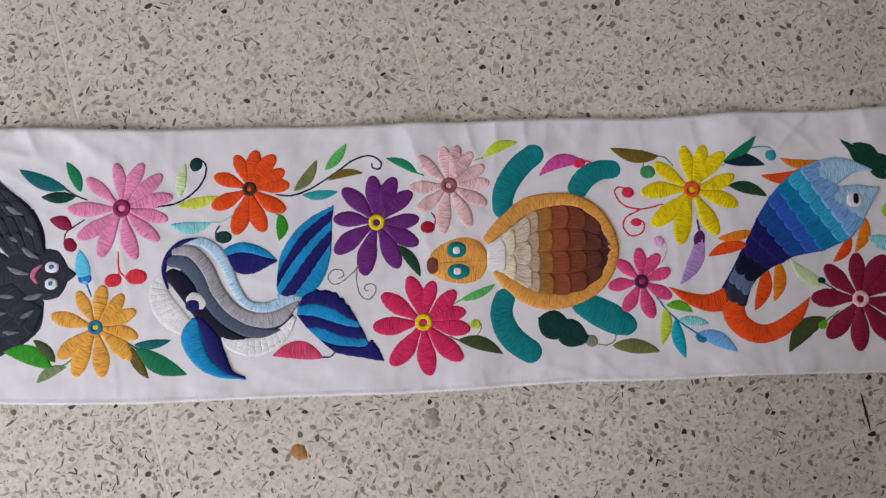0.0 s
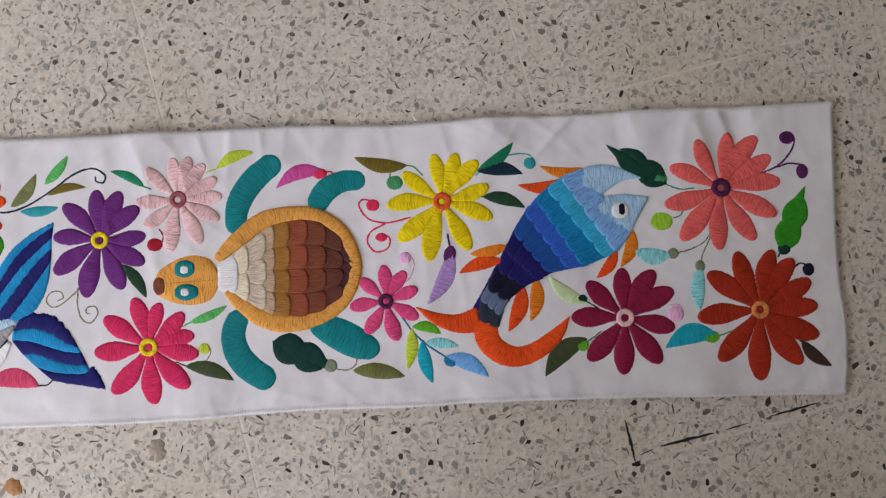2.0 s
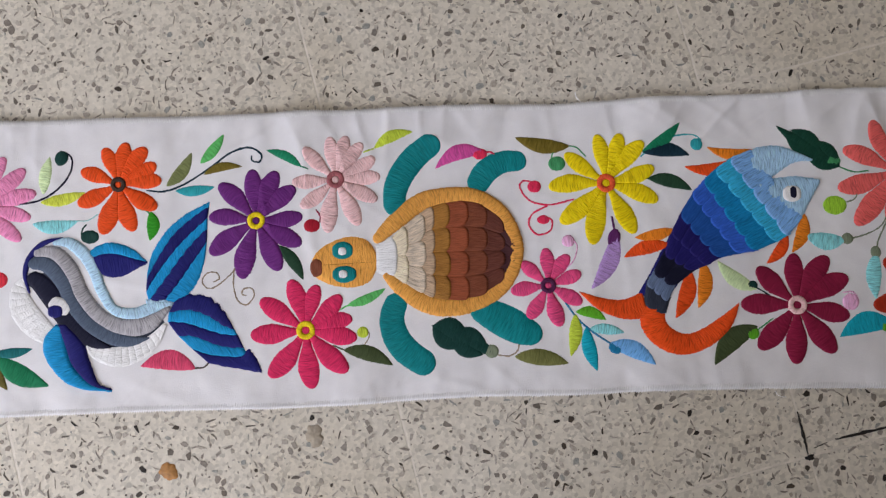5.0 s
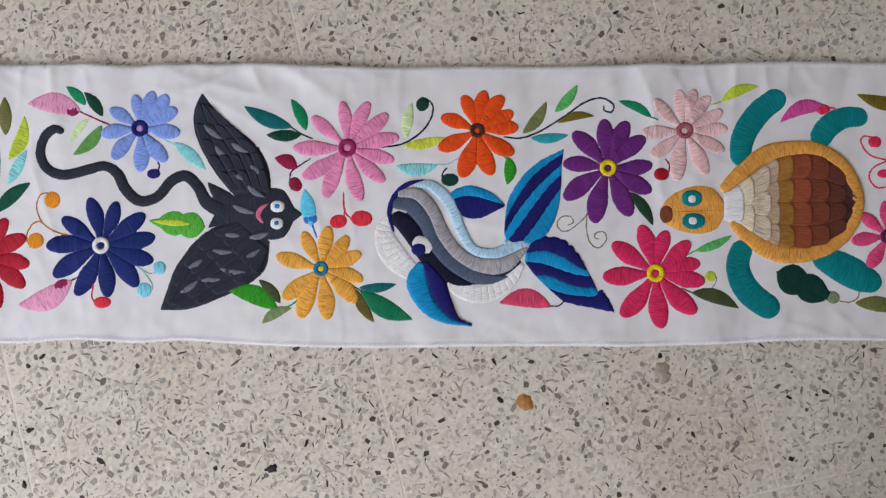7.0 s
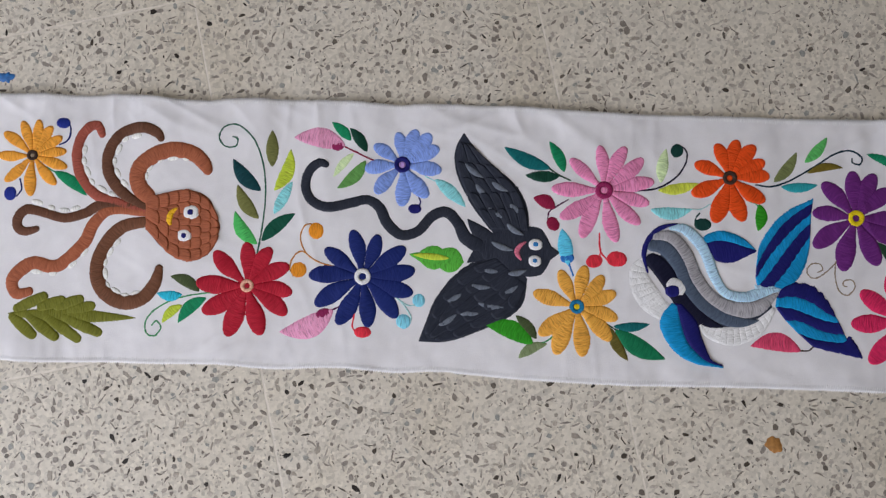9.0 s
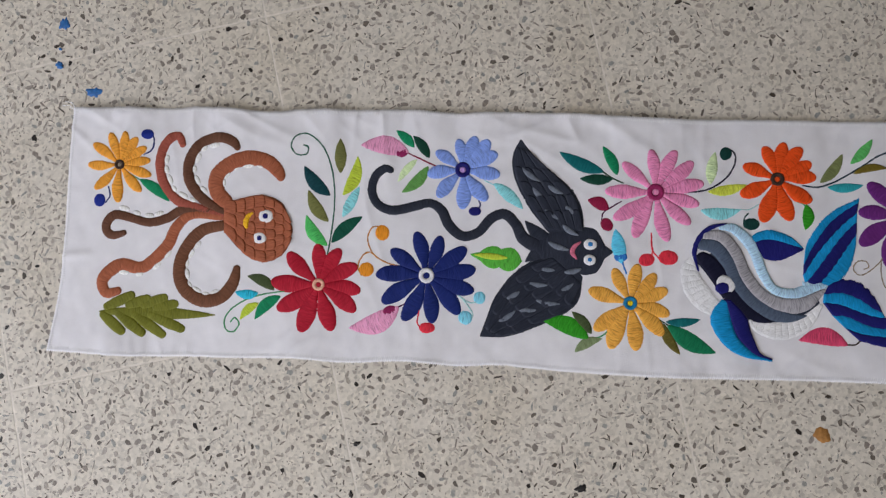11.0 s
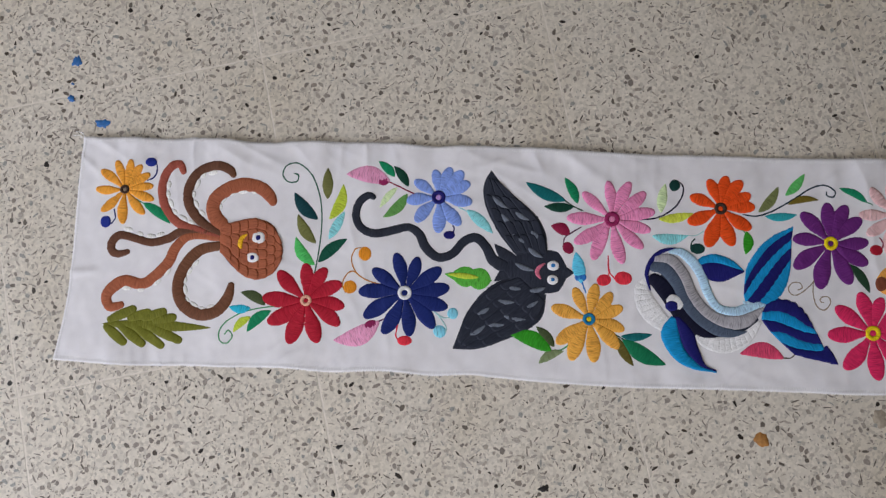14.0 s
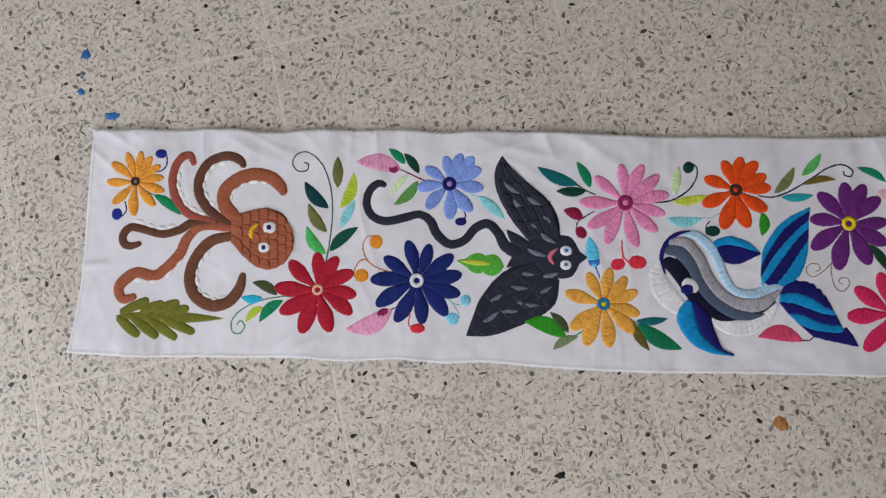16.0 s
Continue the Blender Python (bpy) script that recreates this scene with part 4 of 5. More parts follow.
stem(RUN, [(0.3458, 0.143), (0.3386, 0.1411), (0.3347, 0.1297), (0.3398, 0.1159), (0.3515, 0.1068), (0.3696, 0.1013)], 0.0016, 'ochre')
bud(RUN, (0.3346, 0.0973), 0.0078, 0.0078, 'amber2', 'bud', 0, 0)
stem(RUN, [(0.33, 0.0905), (0.3256, 0.1003), (0.33, 0.1116), (0.3371, 0.1158), (0.3428, 0.1121)], 0.0016, 'ochre')
leaf(RUN, (0.3704, 0.0597), (0.3184, 0.0359), 0.0224, 'pinklt', 0.12)
bud(RUN, (0.3606, 0.055), 0.0078, 0.0056, 'raspberry', 'bud', 20, 0)
stem(RUN, [(0.3666, 0.0579), (0.3801, 0.0645)], 0.0017, 'plum_dark')
bud(RUN, (0.4001, 0.0387), 0.0084, 0.0056, 'red2', 'bud', 0, 0)
stem(RUN, [(0.3915, 0.0577), (0.3899, 0.0439), (0.3935, 0.0385)], 0.0017, 'red2')
bud(RUN, (0.4535, 0.0714), 0.0062, 0.0067, 'lightcyan', 'bud', 0, 0)
bud(RUN, (0.4394, 0.0505), 0.0073, 0.0073, 'lightcyan', 'bud', 0, 0)
stem(RUN, [(0.425, 0.0782), (0.4365, 0.0692), (0.4464, 0.0557), (0.445, 0.0474)], 0.0016, 'paleaqua')
stem(RUN, [(0.4353, 0.0708), (0.4432, 0.0661), (0.4509, 0.0669)], 0.0016, 'paleaqua')
GREEN = lobed_leaf((0.4971, 0.1106), (0.4424, 0.1166), 0.0235, 'grass3', 'grass green lobed embroidered leaf with a yellow midrib')
leaf(GREEN, (0.4826, 0.1135), (0.4458, 0.1161), 0.0073, 'lime', 0, 'midrib')
leaf(RUN, (0.3752, 0.2223), (0.3234, 0.2292), 0.0207, 'pinklt', -0.08)
bud(RUN, (0.3673, 0.2226), 0.0067, 0.0056, 'raspberry', 'bud', 0, 0)
stem(RUN, [(0.3729, 0.2222), (0.3856, 0.2163), (0.4074, 0.2068)], 0.0017, 'wine')
leaf(RUN, (0.3806, 0.2276), (0.3605, 0.2459), 0.0106, 'jade', -0.05)
leaf(RUN, (0.3969, 0.2167), (0.3789, 0.2402), 0.0112, 'bottle2', -0.05)
leaf(RUN, (0.3961, 0.2081), (0.3687, 0.1794), 0.0129, 'fern3', 0.08)
leaf(RUN, (0.384, 0.2151), (0.3643, 0.1906), 0.0084, 'palegreen', -0.05)
bud(RUN, (0.4463, 0.1616), 0.0067, 0.005, 'navy2', 'bud', 0, 0)
stem(RUN, [(0.4497, 0.1735), (0.4516, 0.1685), (0.4501, 0.1628)], 0.0017, 'navy2')
leaf(RUN, (0.4654, 0.1916), (0.4965, 0.1649), 0.0129, 'aqua', 0.03)
stem(RUN, [(0.4551, 0.1947), (0.4666, 0.1894)], 0.0011, 'aqua')
leaf(RUN, (0.5793, 0.2056), (0.5328, 0.2263), 0.0146, 'deepteal', 0.05)
leaf(RUN, (0.5928, 0.2026), (0.5776, 0.2335), 0.0118, 'jade', -0.05)
leaf(RUN, (0.5884, 0.1985), (0.5543, 0.1985), 0.0118, 'bottle2', 0.03)
stem(RUN, [(0.577, 0.2066), (0.5884, 0.1991), (0.5997, 0.1943)], 0.0017, 'darkgreen')
leaf(RUN, (0.5846, 0.1662), (0.5627, 0.1762), 0.014, 'wine', -0.1)
bud(RUN, (0.5828, 0.1509), 0.0073, 0.0062, 'wine', 'bud', -50, 0)
stem(RUN, [(0.5978, 0.1756), (0.5863, 0.1685), (0.5791, 0.1632), (0.5771, 0.1547)], 0.0015, 'plum_dark')
stem(RUN, [(0.6285, 0.1441), (0.6299, 0.1257), (0.6378, 0.1159)], 0.0017, 'red2')
bud(RUN, (0.6461, 0.1184), 0.0101, 0.0078, 'red2', 'bud', 0, 0)
bud(RUN, (0.624, 0.1155), 0.0084, 0.0067, 'red2', 'bud', 15, 0)
stem(RUN, [(0.6299, 0.1285), (0.6289, 0.1173)], 0.0017, 'red2')
leaf(RUN, (0.5986, 0.1107), (0.5917, 0.1467), 0.0151, 'lightcyan2', 0)
bud(RUN, (0.5973, 0.1179), 0.0067, 0.0056, 'azure', 'bud', 0, 0)
stem(RUN, [(0.5985, 0.114), (0.6038, 0.0998)], 0.0019, 'azure')
leaf(RUN, (0.5667, 0.0325), (0.5183, 0.0505), 0.0185, 'grass2', -0.1)
leaf(RUN, (0.5693, 0.038), (0.5484, 0.0603), 0.0112, 'olivedark', -0.05)
leaf(RUN, (0.5522, 0.0189), (0.5804, 0.0335), 0.0106, 'sage2', 0.1)
stem(RUN, [(0.5634, 0.0329), (0.5782, 0.0356), (0.5922, 0.047)], 0.0016, 'fern')
leaf(RUN, (0.6438, 0.0526), (0.6794, 0.0561), 0.0095, 'deepteal', -0.05)
leaf(RUN, (0.6455, 0.0494), (0.6945, 0.0227), 0.0185, 'jade2', -0.06)
leaf(RUN, (0.6405, 0.0514), (0.6585, 0.0199), 0.0112, 'bronze2', -0.06)
stem(RUN, [(0.6332, 0.0572), (0.6477, 0.0484)], 0.0017, 'darkgreen')
stem(RUN, [(0.6612, 0.1862), (0.6835, 0.1892), (0.7029, 0.2011), (0.7123, 0.2156), (0.7133, 0.227), (0.7077, 0.2331)], 0.0018, 'ink')
bud(RUN, (0.7038, 0.2279), 0.0062, 0.0073, 'bottle', 'bud', -20, 0)
leaf(RUN, (0.6879, 0.195), (0.6932, 0.2298), 0.0118, 'palegreen', 0.03)
leaf(RUN, (0.6852, 0.1876), (0.7258, 0.1962), 0.0112, 'lime2', -0.05)
leaf(RUN, (0.6782, 0.1682), (0.7193, 0.1701), 0.0129, 'aqua', -0.1)
stem(RUN, [(0.7182, 0.1701), (0.7282, 0.1704), (0.7381, 0.1763)], 0.0011, 'paleaqua')
bud(RUN, (0.7299, 0.1553), 0.0084, 0.0062, 'bottle', 'bud', 0, 0)
stem(RUN, [(0.7227, 0.1562), (0.7232, 0.1618), (0.7271, 0.167)], 0.0017, 'bottle')
leaf(RUN, (0.7853, 0.1773), (0.7842, 0.1504), 0.0123, 'grass2', 0.1)
stem(RUN, [(0.7748, 0.1798), (0.7826, 0.1767), (0.787, 0.1673)], 0.0016, 'fern')
stem(RUN, [(0.7809, 0.1964), (0.7976, 0.1952), (0.8171, 0.2026), (0.8394, 0.2164), (0.859, 0.2295), (0.8747, 0.2334), (0.8857, 0.227), (0.884, 0.2201), (0.8773, 0.2216), (0.8768, 0.2267)], 0.0018, 'inkgreen')
leaf(RUN, (0.7993, 0.1998), (0.8222, 0.2306), 0.0118, 'sage3', -0.08)
leaf(RUN, (0.83, 0.2201), (0.8519, 0.2464), 0.0106, 'lightgreen', -0.05)
leaf(RUN, (0.8327, 0.2099), (0.8683, 0.2162), 0.0084, 'bronze', 0.1)
leaf(RUN, (0.807, 0.1955), (0.8432, 0.1984), 0.0101, 'teal2', -0.05)
leaf(RUN, (0.8256, 0.0349), (0.7765, 0.0381), 0.0185, 'rose2', -0.14)
stem(RUN, [(0.8234, 0.0354), (0.8327, 0.0357), (0.8382, 0.0408)], 0.0017, 'umber')
stem(RUN, [(0.8664, 0.1331), (0.858, 0.1195), (0.8441, 0.1079), (0.8359, 0.1066), (0.8315, 0.113), (0.836, 0.1198), (0.8442, 0.1201), (0.8469, 0.1147), (0.8414, 0.1117)], 0.0013, 'taupe')
stem(RUN, [(0.8602, 0.124), (0.8595, 0.1085), (0.8632, 0.0948), (0.8714, 0.0907), (0.8781, 0.0981), (0.876, 0.1052), (0.8688, 0.1049), (0.8671, 0.1004), (0.8715, 0.0989)], 0.0013, 'taupe')

# Octopus
# The head's base is a darker russet, shade painted between the scales
OCTO = motif('octopus_motif', 'russet brown embroidered octopus with cream suckers', [(0.1798, 0.1482), (0.1924, 0.1458), (0.2096, 0.1407), (0.2267, 0.1373), (0.2436, 0.1362), (0.2553, 0.1366)], [0.0258, 0.0403, 0.0594, 0.0695, 0.056, 0.0168], 'russet_shade', 0.8, 1)
band(OCTO, [(0.182, 0.1494), (0.1522, 0.1574), (0.129, 0.1652), (0.1137, 0.1817), (0.1076, 0.2015), (0.1092, 0.2188), (0.1167, 0.2317), (0.1262, 0.2349), (0.1322, 0.223)], [0.009, 0.0101, 0.0106, 0.0106, 0.0106, 0.0101, 0.0101, 0.0095, 0.0067], 'rosebrown', 'tentacle', 1, 0.1, 1.2)
band(OCTO, [(0.183, 0.1517), (0.1601, 0.1645), (0.1449, 0.1799), (0.1386, 0.1968), (0.1418, 0.2158), (0.1539, 0.2294), (0.1723, 0.2341), (0.1868, 0.2294), (0.1931, 0.2204)], [0.0101, 0.0112, 0.0123, 0.0118, 0.0118, 0.0112, 0.0112, 0.0106, 0.0056], 'brownd', 'tentacle', 1, 0.2, 1.2)
band(OCTO, [(0.187, 0.1597), (0.1718, 0.1751), (0.1711, 0.1933), (0.1855, 0.2064), (0.2049, 0.2127), (0.225, 0.2088), (0.237, 0.1978), (0.241, 0.1882)], [0.0168, 0.0174, 0.0174, 0.0163, 0.0163, 0.0157, 0.0134, 0.0067], 'russet', 'tentacle', 1, 0.3, 1.3)
band(OCTO, [(0.1829, 0.1528), (0.1382, 0.1558), (0.1191, 0.1462), (0.0998, 0.141), (0.0797, 0.1454), (0.0626, 0.1482), (0.0542, 0.14), (0.0544, 0.1304), (0.0621, 0.1262), (0.0759, 0.13)], [0.0078, 0.0101, 0.0101, 0.0095, 0.0095, 0.0101, 0.0101, 0.0101, 0.009, 0.0056], 'brownd', 'tentacle', 1, 0, 1.2)
band(OCTO, [(0.1821, 0.1483), (0.147, 0.1505), (0.1299, 0.138), (0.1213, 0.1181), (0.1057, 0.1007), (0.0923, 0.0924), (0.0725, 0.0951), (0.0576, 0.0857), (0.0529, 0.0744), (0.0593, 0.0646), (0.0746, 0.0684)], [0.0078, 0.0095, 0.0118, 0.0129, 0.0129, 0.0129, 0.014, 0.014, 0.0123, 0.0112, 0.0078], 'russet', 'tentacle', 1, 0.1, 1.2)
band(OCTO, [(0.1838, 0.1404), (0.1567, 0.1333), (0.1397, 0.1119), (0.1352, 0.0894), (0.1427, 0.0702), (0.1619, 0.0598), (0.1811, 0.0637), (0.1935, 0.0786), (0.1978, 0.0982)], [0.0112, 0.0129, 0.014, 0.014, 0.0146, 0.0146, 0.014, 0.0129, 0.0067], 'brownd2', 'tentacle', 1, 0.2, 1.2)
suckers(OCTO, [(0.182, 0.1494), (0.1522, 0.1574), (0.129, 0.1652), (0.1137, 0.1817), (0.1076, 0.2015), (0.1092, 0.2188), (0.1167, 0.2317)], 0.0073, 1)
suckers(OCTO, [(0.1601, 0.1645), (0.1449, 0.1799), (0.1386, 0.1968), (0.1418, 0.2158), (0.1539, 0.2294), (0.1723, 0.2341), (0.1868, 0.2294)], 0.0073, 1)
suckers(OCTO, [(0.1718, 0.1751), (0.1711, 0.1933), (0.1855, 0.2064), (0.2049, 0.2127), (0.225, 0.2088), (0.237, 0.1978)], 0.0073, 1)
suckers(OCTO, [(0.1191, 0.1462), (0.0998, 0.141), (0.0797, 0.1454), (0.0626, 0.1482), (0.0542, 0.14)], 0.0073, 1)
suckers(OCTO, [(0.1213, 0.1181), (0.1057, 0.1007), (0.0923, 0.0924), (0.0725, 0.0951), (0.0576, 0.0857)], 0.0073, -1)
suckers(OCTO, [(0.1567, 0.1333), (0.1397, 0.1119), (0.1352, 0.0894), (0.1427, 0.0702), (0.1619, 0.0598), (0.1811, 0.0637), (0.1935, 0.0786)], 0.0073, -1)
scale_rows(OCTO, [(0.1809, 0.1658), (0.191, 0.1661), (0.2005, 0.1687), (0.2104, 0.1713), (0.2216, 0.1728), (0.232, 0.1697), (0.2419, 0.1638), (0.2505, 0.1517)], [(0.1832, 0.1314), (0.194, 0.1216), (0.2042, 0.1108), (0.2147, 0.1044), (0.2261, 0.102), (0.236, 0.1046), (0.2451, 0.1105), (0.2523, 0.1213)], ['russet', 'russet', 'russet', 'russet', 'russet', 'russet', 'russet'], [3, 4, 5, 6, 6, 5, 4], 1, 0.0039, 0.85)
bud(OCTO, (0.2264, 0.1503), 0.0084, 0.0078, 'white', 'eye', 0, 2.7)
bud(OCTO, (0.2258, 0.1503), 0.0034, 0.0034, 'navy2', 'pupil', 0, 3.3)
bud(OCTO, (0.2206, 0.127), 0.0078, 0.0067, 'white', 'eye', 0, 2.7)
bud(OCTO, (0.2206, 0.127), 0.0031, 0.0031, 'navy2', 'pupil', 0, 3.3)
band(OCTO, [(0.2143, 0.155), (0.2068, 0.1491), (0.205, 0.1422), (0.2071, 0.1361)], [0.0022, 0.0062, 0.0067, 0.0022], 'sun2', 'mouth', 0, 2.6, 0.7)

# Ray
RAY = motif('ray_motif', 'charcoal embroidered manta ray with grey feather stitches', [(0.5095, 0.1244), (0.5289, 0.1245), (0.5512, 0.123), (0.5706, 0.1231), (0.5828, 0.1235)], [0.0134, 0.037, 0.0493, 0.0471, 0.0247], 'slate', 1.1, 1)
band(RAY, [(0.3598, 0.2018), (0.3501, 0.2043), (0.3404, 0.196), (0.3372, 0.1806), (0.3441, 0.1666), (0.3601, 0.1604), (0.3823, 0.1651), (0.3989, 0.169), (0.4116, 0.1615), (0.4195, 0.1466), (0.4339, 0.1353), (0.4504, 0.1398), (0.4639, 0.1548), (0.4777, 0.1592), (0.4892, 0.1489), (0.498, 0.1341), (0.515, 0.1257)], [0.0056, 0.009, 0.0095, 0.0095, 0.0095, 0.0101, 0.0101, 0.0095, 0.0106, 0.0112, 0.0106, 0.0101, 0.0106, 0.0112, 0.0112, 0.0134, 0.0168], 'slate', 'tail', 1, 0, 1.1)
leaf(RAY, (0.5315, 0.1318), (0.4985, 0.1532), 0.0146, 'slate', 0.1, 'fin')
leaf(RAY, (0.5333, 0.1252), (0.4994, 0.1096), 0.0146, 'slate', -0.1, 'fin')
band(RAY, [(0.5756, 0.1222), (0.5823, 0.1224), (0.5895, 0.1226)], [0.0191, 0.0123, 0.0011], 'slate', 'horn', 0, 0.2, 1.0)
loft(RAY, [(0.4924, 0.2393), (0.4845, 0.2241), (0.4839, 0.207), (0.4902, 0.1868), (0.5044, 0.1624), (0.5286, 0.134)], [(0.4924, 0.2393), (0.5082, 0.2203), (0.5266, 0.205), (0.5461, 0.1886), (0.5578, 0.1675), (0.5607, 0.1418)], 'slate', 'wing', 0, 0.5)
loft(RAY, [(0.4545, 0.0313), (0.4604, 0.0496), (0.4695, 0.0747), (0.4896, 0.1014), (0.5098, 0.1133), (0.5346, 0.1186)], [(0.4545, 0.0313), (0.482, 0.0317), (0.5082, 0.0403), (0.5391, 0.0551), (0.5558, 0.0705), (0.5596, 0.0961)], 'slate', 'wing', 0, 0.5)
scale_rows(RAY, [(0.4877, 0.2264), (0.4865, 0.2069), (0.4915, 0.1913), (0.4996, 0.1759), (0.5098, 0.1603), (0.5208, 0.146)], [(0.5026, 0.2249), (0.5241, 0.2051), (0.5378, 0.1929), (0.5497, 0.179), (0.5554, 0.1624), (0.5581, 0.1457)], ['slate', 'slate', 'slate', 'slate', 'slate'], [3, 4, 4, 5, 5], -1, 0.0045, 0.85)
scale_rows(RAY, [(0.4607, 0.0444), (0.4674, 0.0613), (0.4772, 0.0793), (0.491, 0.0959), (0.5072, 0.1081), (0.5257, 0.1146)], [(0.4781, 0.0329), (0.4964, 0.0372), (0.5123, 0.0461), (0.5335, 0.056), (0.5487, 0.0676), (0.5567, 0.0863)], ['slate', 'slate', 'slate', 'slate', 'slate'], [3, 4, 5, 5, 5], -1, 0.0045, 0.85)
leaf(RAY, (0.4938, 0.2092), (0.5143, 0.1939), 0.0063, 'ash', -0.06, 'feather')
leaf(RAY, (0.5196, 0.192), (0.5387, 0.1814), 0.0063, 'ash', -0.06, 'feather')
leaf(RAY, (0.505, 0.1887), (0.5207, 0.174), 0.0063, 'ash', -0.06, 'feather')
leaf(RAY, (0.539, 0.17), (0.5539, 0.1595), 0.0063, 'ash', -0.06, 'feather')
leaf(RAY, (0.5182, 0.1655), (0.5355, 0.1547), 0.0063, 'ash', -0.06, 'feather')
leaf(RAY, (0.5364, 0.1503), (0.5547, 0.1385), 0.0063, 'ash', -0.06, 'feather')
leaf(RAY, (0.5224, 0.1315), (0.5455, 0.1235), 0.0063, 'ash', -0.06, 'feather')
leaf(RAY, (0.5138, 0.1041), (0.5326, 0.1022), 0.0063, 'ash', -0.06, 'feather')
leaf(RAY, (0.5388, 0.1002), (0.5584, 0.1048), 0.0063, 'ash', -0.06, 'feather')
leaf(RAY, (0.5004, 0.0891), (0.5247, 0.0866), 0.0063, 'ash', -0.06, 'feather')
leaf(RAY, (0.5311, 0.0792), (0.5505, 0.0896), 0.0063, 'ash', -0.06, 'feather')
leaf(RAY, (0.4806, 0.0712), (0.4957, 0.08), 0.0063, 'ash', -0.06, 'feather')
leaf(RAY, (0.5107, 0.0712), (0.5387, 0.0674), 0.0063, 'ash', -0.06, 'feather')
leaf(RAY, (0.4919, 0.0611), (0.5141, 0.061), 0.0063, 'ash', -0.06, 'feather')
leaf(RAY, (0.4732, 0.0477), (0.4914, 0.0598), 0.0063, 'ash', -0.06, 'feather')
bud(RAY, (0.5661, 0.1297), 0.0071, 0.0061, 'white', 'eye', 0, 2.3)
bud(RAY, (0.5661, 0.1299), 0.0031, 0.0027, 'azure2', 'iris', 0, 2.9)
bud(RAY, (0.5657, 0.1136), 0.0065, 0.0061, 'white', 'eye', 0, 2.3)
bud(RAY, (0.5657, 0.1138), 0.0027, 0.0025, 'azure2', 'iris', 0, 2.9)
band(RAY, [(0.5573, 0.1327), (0.55, 0.127), (0.5481, 0.1207), (0.553, 0.1134)], [0.0017, 0.005, 0.0055, 0.0017], 'mouthpink', 'mouth', 0, 1.7, 0.7)

# Whale
WHALE = motif('whale_motif', 'grey striped embroidered whale with blue fins', [(0.6872, 0.1229), (0.7019, 0.1064), (0.7213, 0.0829), (0.7454, 0.0669), (0.7717, 0.0654), (0.7957, 0.0806)], [0.0147, 0.0294, 0.0318, 0.0294, 0.022, 0.0098], 'charcoal', 0.4, 0)
loft(WHALE, [(0.6744, 0.1229), (0.6631, 0.1161), (0.6583, 0.1056), (0.6599, 0.0895), (0.6669, 0.0757), (0.6777, 0.0659), (0.6883, 0.0608)], [(0.6722, 0.119), (0.6728, 0.1136), (0.676, 0.1048), (0.6819, 0.0955), (0.6884, 0.0871), (0.6945, 0.0797), (0.698, 0.0756)], 'ice', 'belly', 0.1, 0.6)
loft(WHALE, [(0.7273, 0.058), (0.7309, 0.0482), (0.7436, 0.0406), (0.7601, 0.0377), (0.7787, 0.0443), (0.7922, 0.0554), (0.8004, 0.0735)], [(0.7292, 0.0607), (0.7363, 0.0574), (0.7491, 0.0557), (0.7624, 0.0566), (0.7758, 0.0613), (0.7865, 0.0669), (0.7967, 0.0757)], 'ice', 'belly', 0.1, 0.6)
pleats(WHALE, [(0.6744, 0.1229), (0.6631, 0.1161), (0.6583, 0.1056), (0.6599, 0.0895), (0.6669, 0.0757), (0.6777, 0.0659), (0.6883, 0.0608)], [(0.6722, 0.119), (0.6728, 0.1136), (0.676, 0.1048), (0.6819, 0.0955), (0.6884, 0.0871), (0.6945, 0.0797), (0.698, 0.0756)], 'ice', 11)
pleats(WHALE, [(0.7273, 0.058), (0.7309, 0.0482), (0.7436, 0.0406), (0.7601, 0.0377), (0.7787, 0.0443), (0.7922, 0.0554), (0.8004, 0.0735)], [(0.7292, 0.0607), (0.7363, 0.0574), (0.7491, 0.0557), (0.7624, 0.0566), (0.7758, 0.0613), (0.7865, 0.0669), (0.7967, 0.0757)], 'ice', 14)
band(WHALE, [(0.6747, 0.1219), (0.6864, 0.1141), (0.6971, 0.1014), (0.7093, 0.0825), (0.7238, 0.0674), (0.7358, 0.0594), (0.7507, 0.0551)], [0.0122, 0.0176, 0.0191, 0.0176, 0.0147, 0.0113, 0.0015], 'ink', 'back_stripe', 1, 0.5, 1.0)
band(WHALE, [(0.6746, 0.1326), (0.6915, 0.1313), (0.7066, 0.115), (0.7145, 0.0959), (0.7285, 0.0783), (0.7478, 0.0658), (0.7669, 0.0605), (0.7861, 0.0635)], [0.0098, 0.0147, 0.0152, 0.0147, 0.0147, 0.0142, 0.0108, 0.0015], 'slate3', 'back_stripe', 1, 0.7, 1.0)
band(WHALE, [(0.6793, 0.1421), (0.6992, 0.1413), (0.7133, 0.1262), (0.7236, 0.1035), (0.7381, 0.0847), (0.7573, 0.074), (0.7813, 0.0749), (0.8034, 0.0905)], [0.0073, 0.0127, 0.0137, 0.0137, 0.0142, 0.0152, 0.0162, 0.0029], 'greymid', 'back_stripe', 1, 0.9, 1.0)
band(WHALE, [(0.6967, 0.1505), (0.7112, 0.1505), (0.7258, 0.1388), (0.7343, 0.1244), (0.7409, 0.1065), (0.7525, 0.0893), (0.7717, 0.0851), (0.7861, 0.0899), (0.8053, 0.0949)], [0.0034, 0.0098, 0.0122, 0.0113, 0.0103, 0.0093, 0.0108, 0.0108, 0.002], 'palebl2', 'back_stripe', 1, 0.8, 1.0)
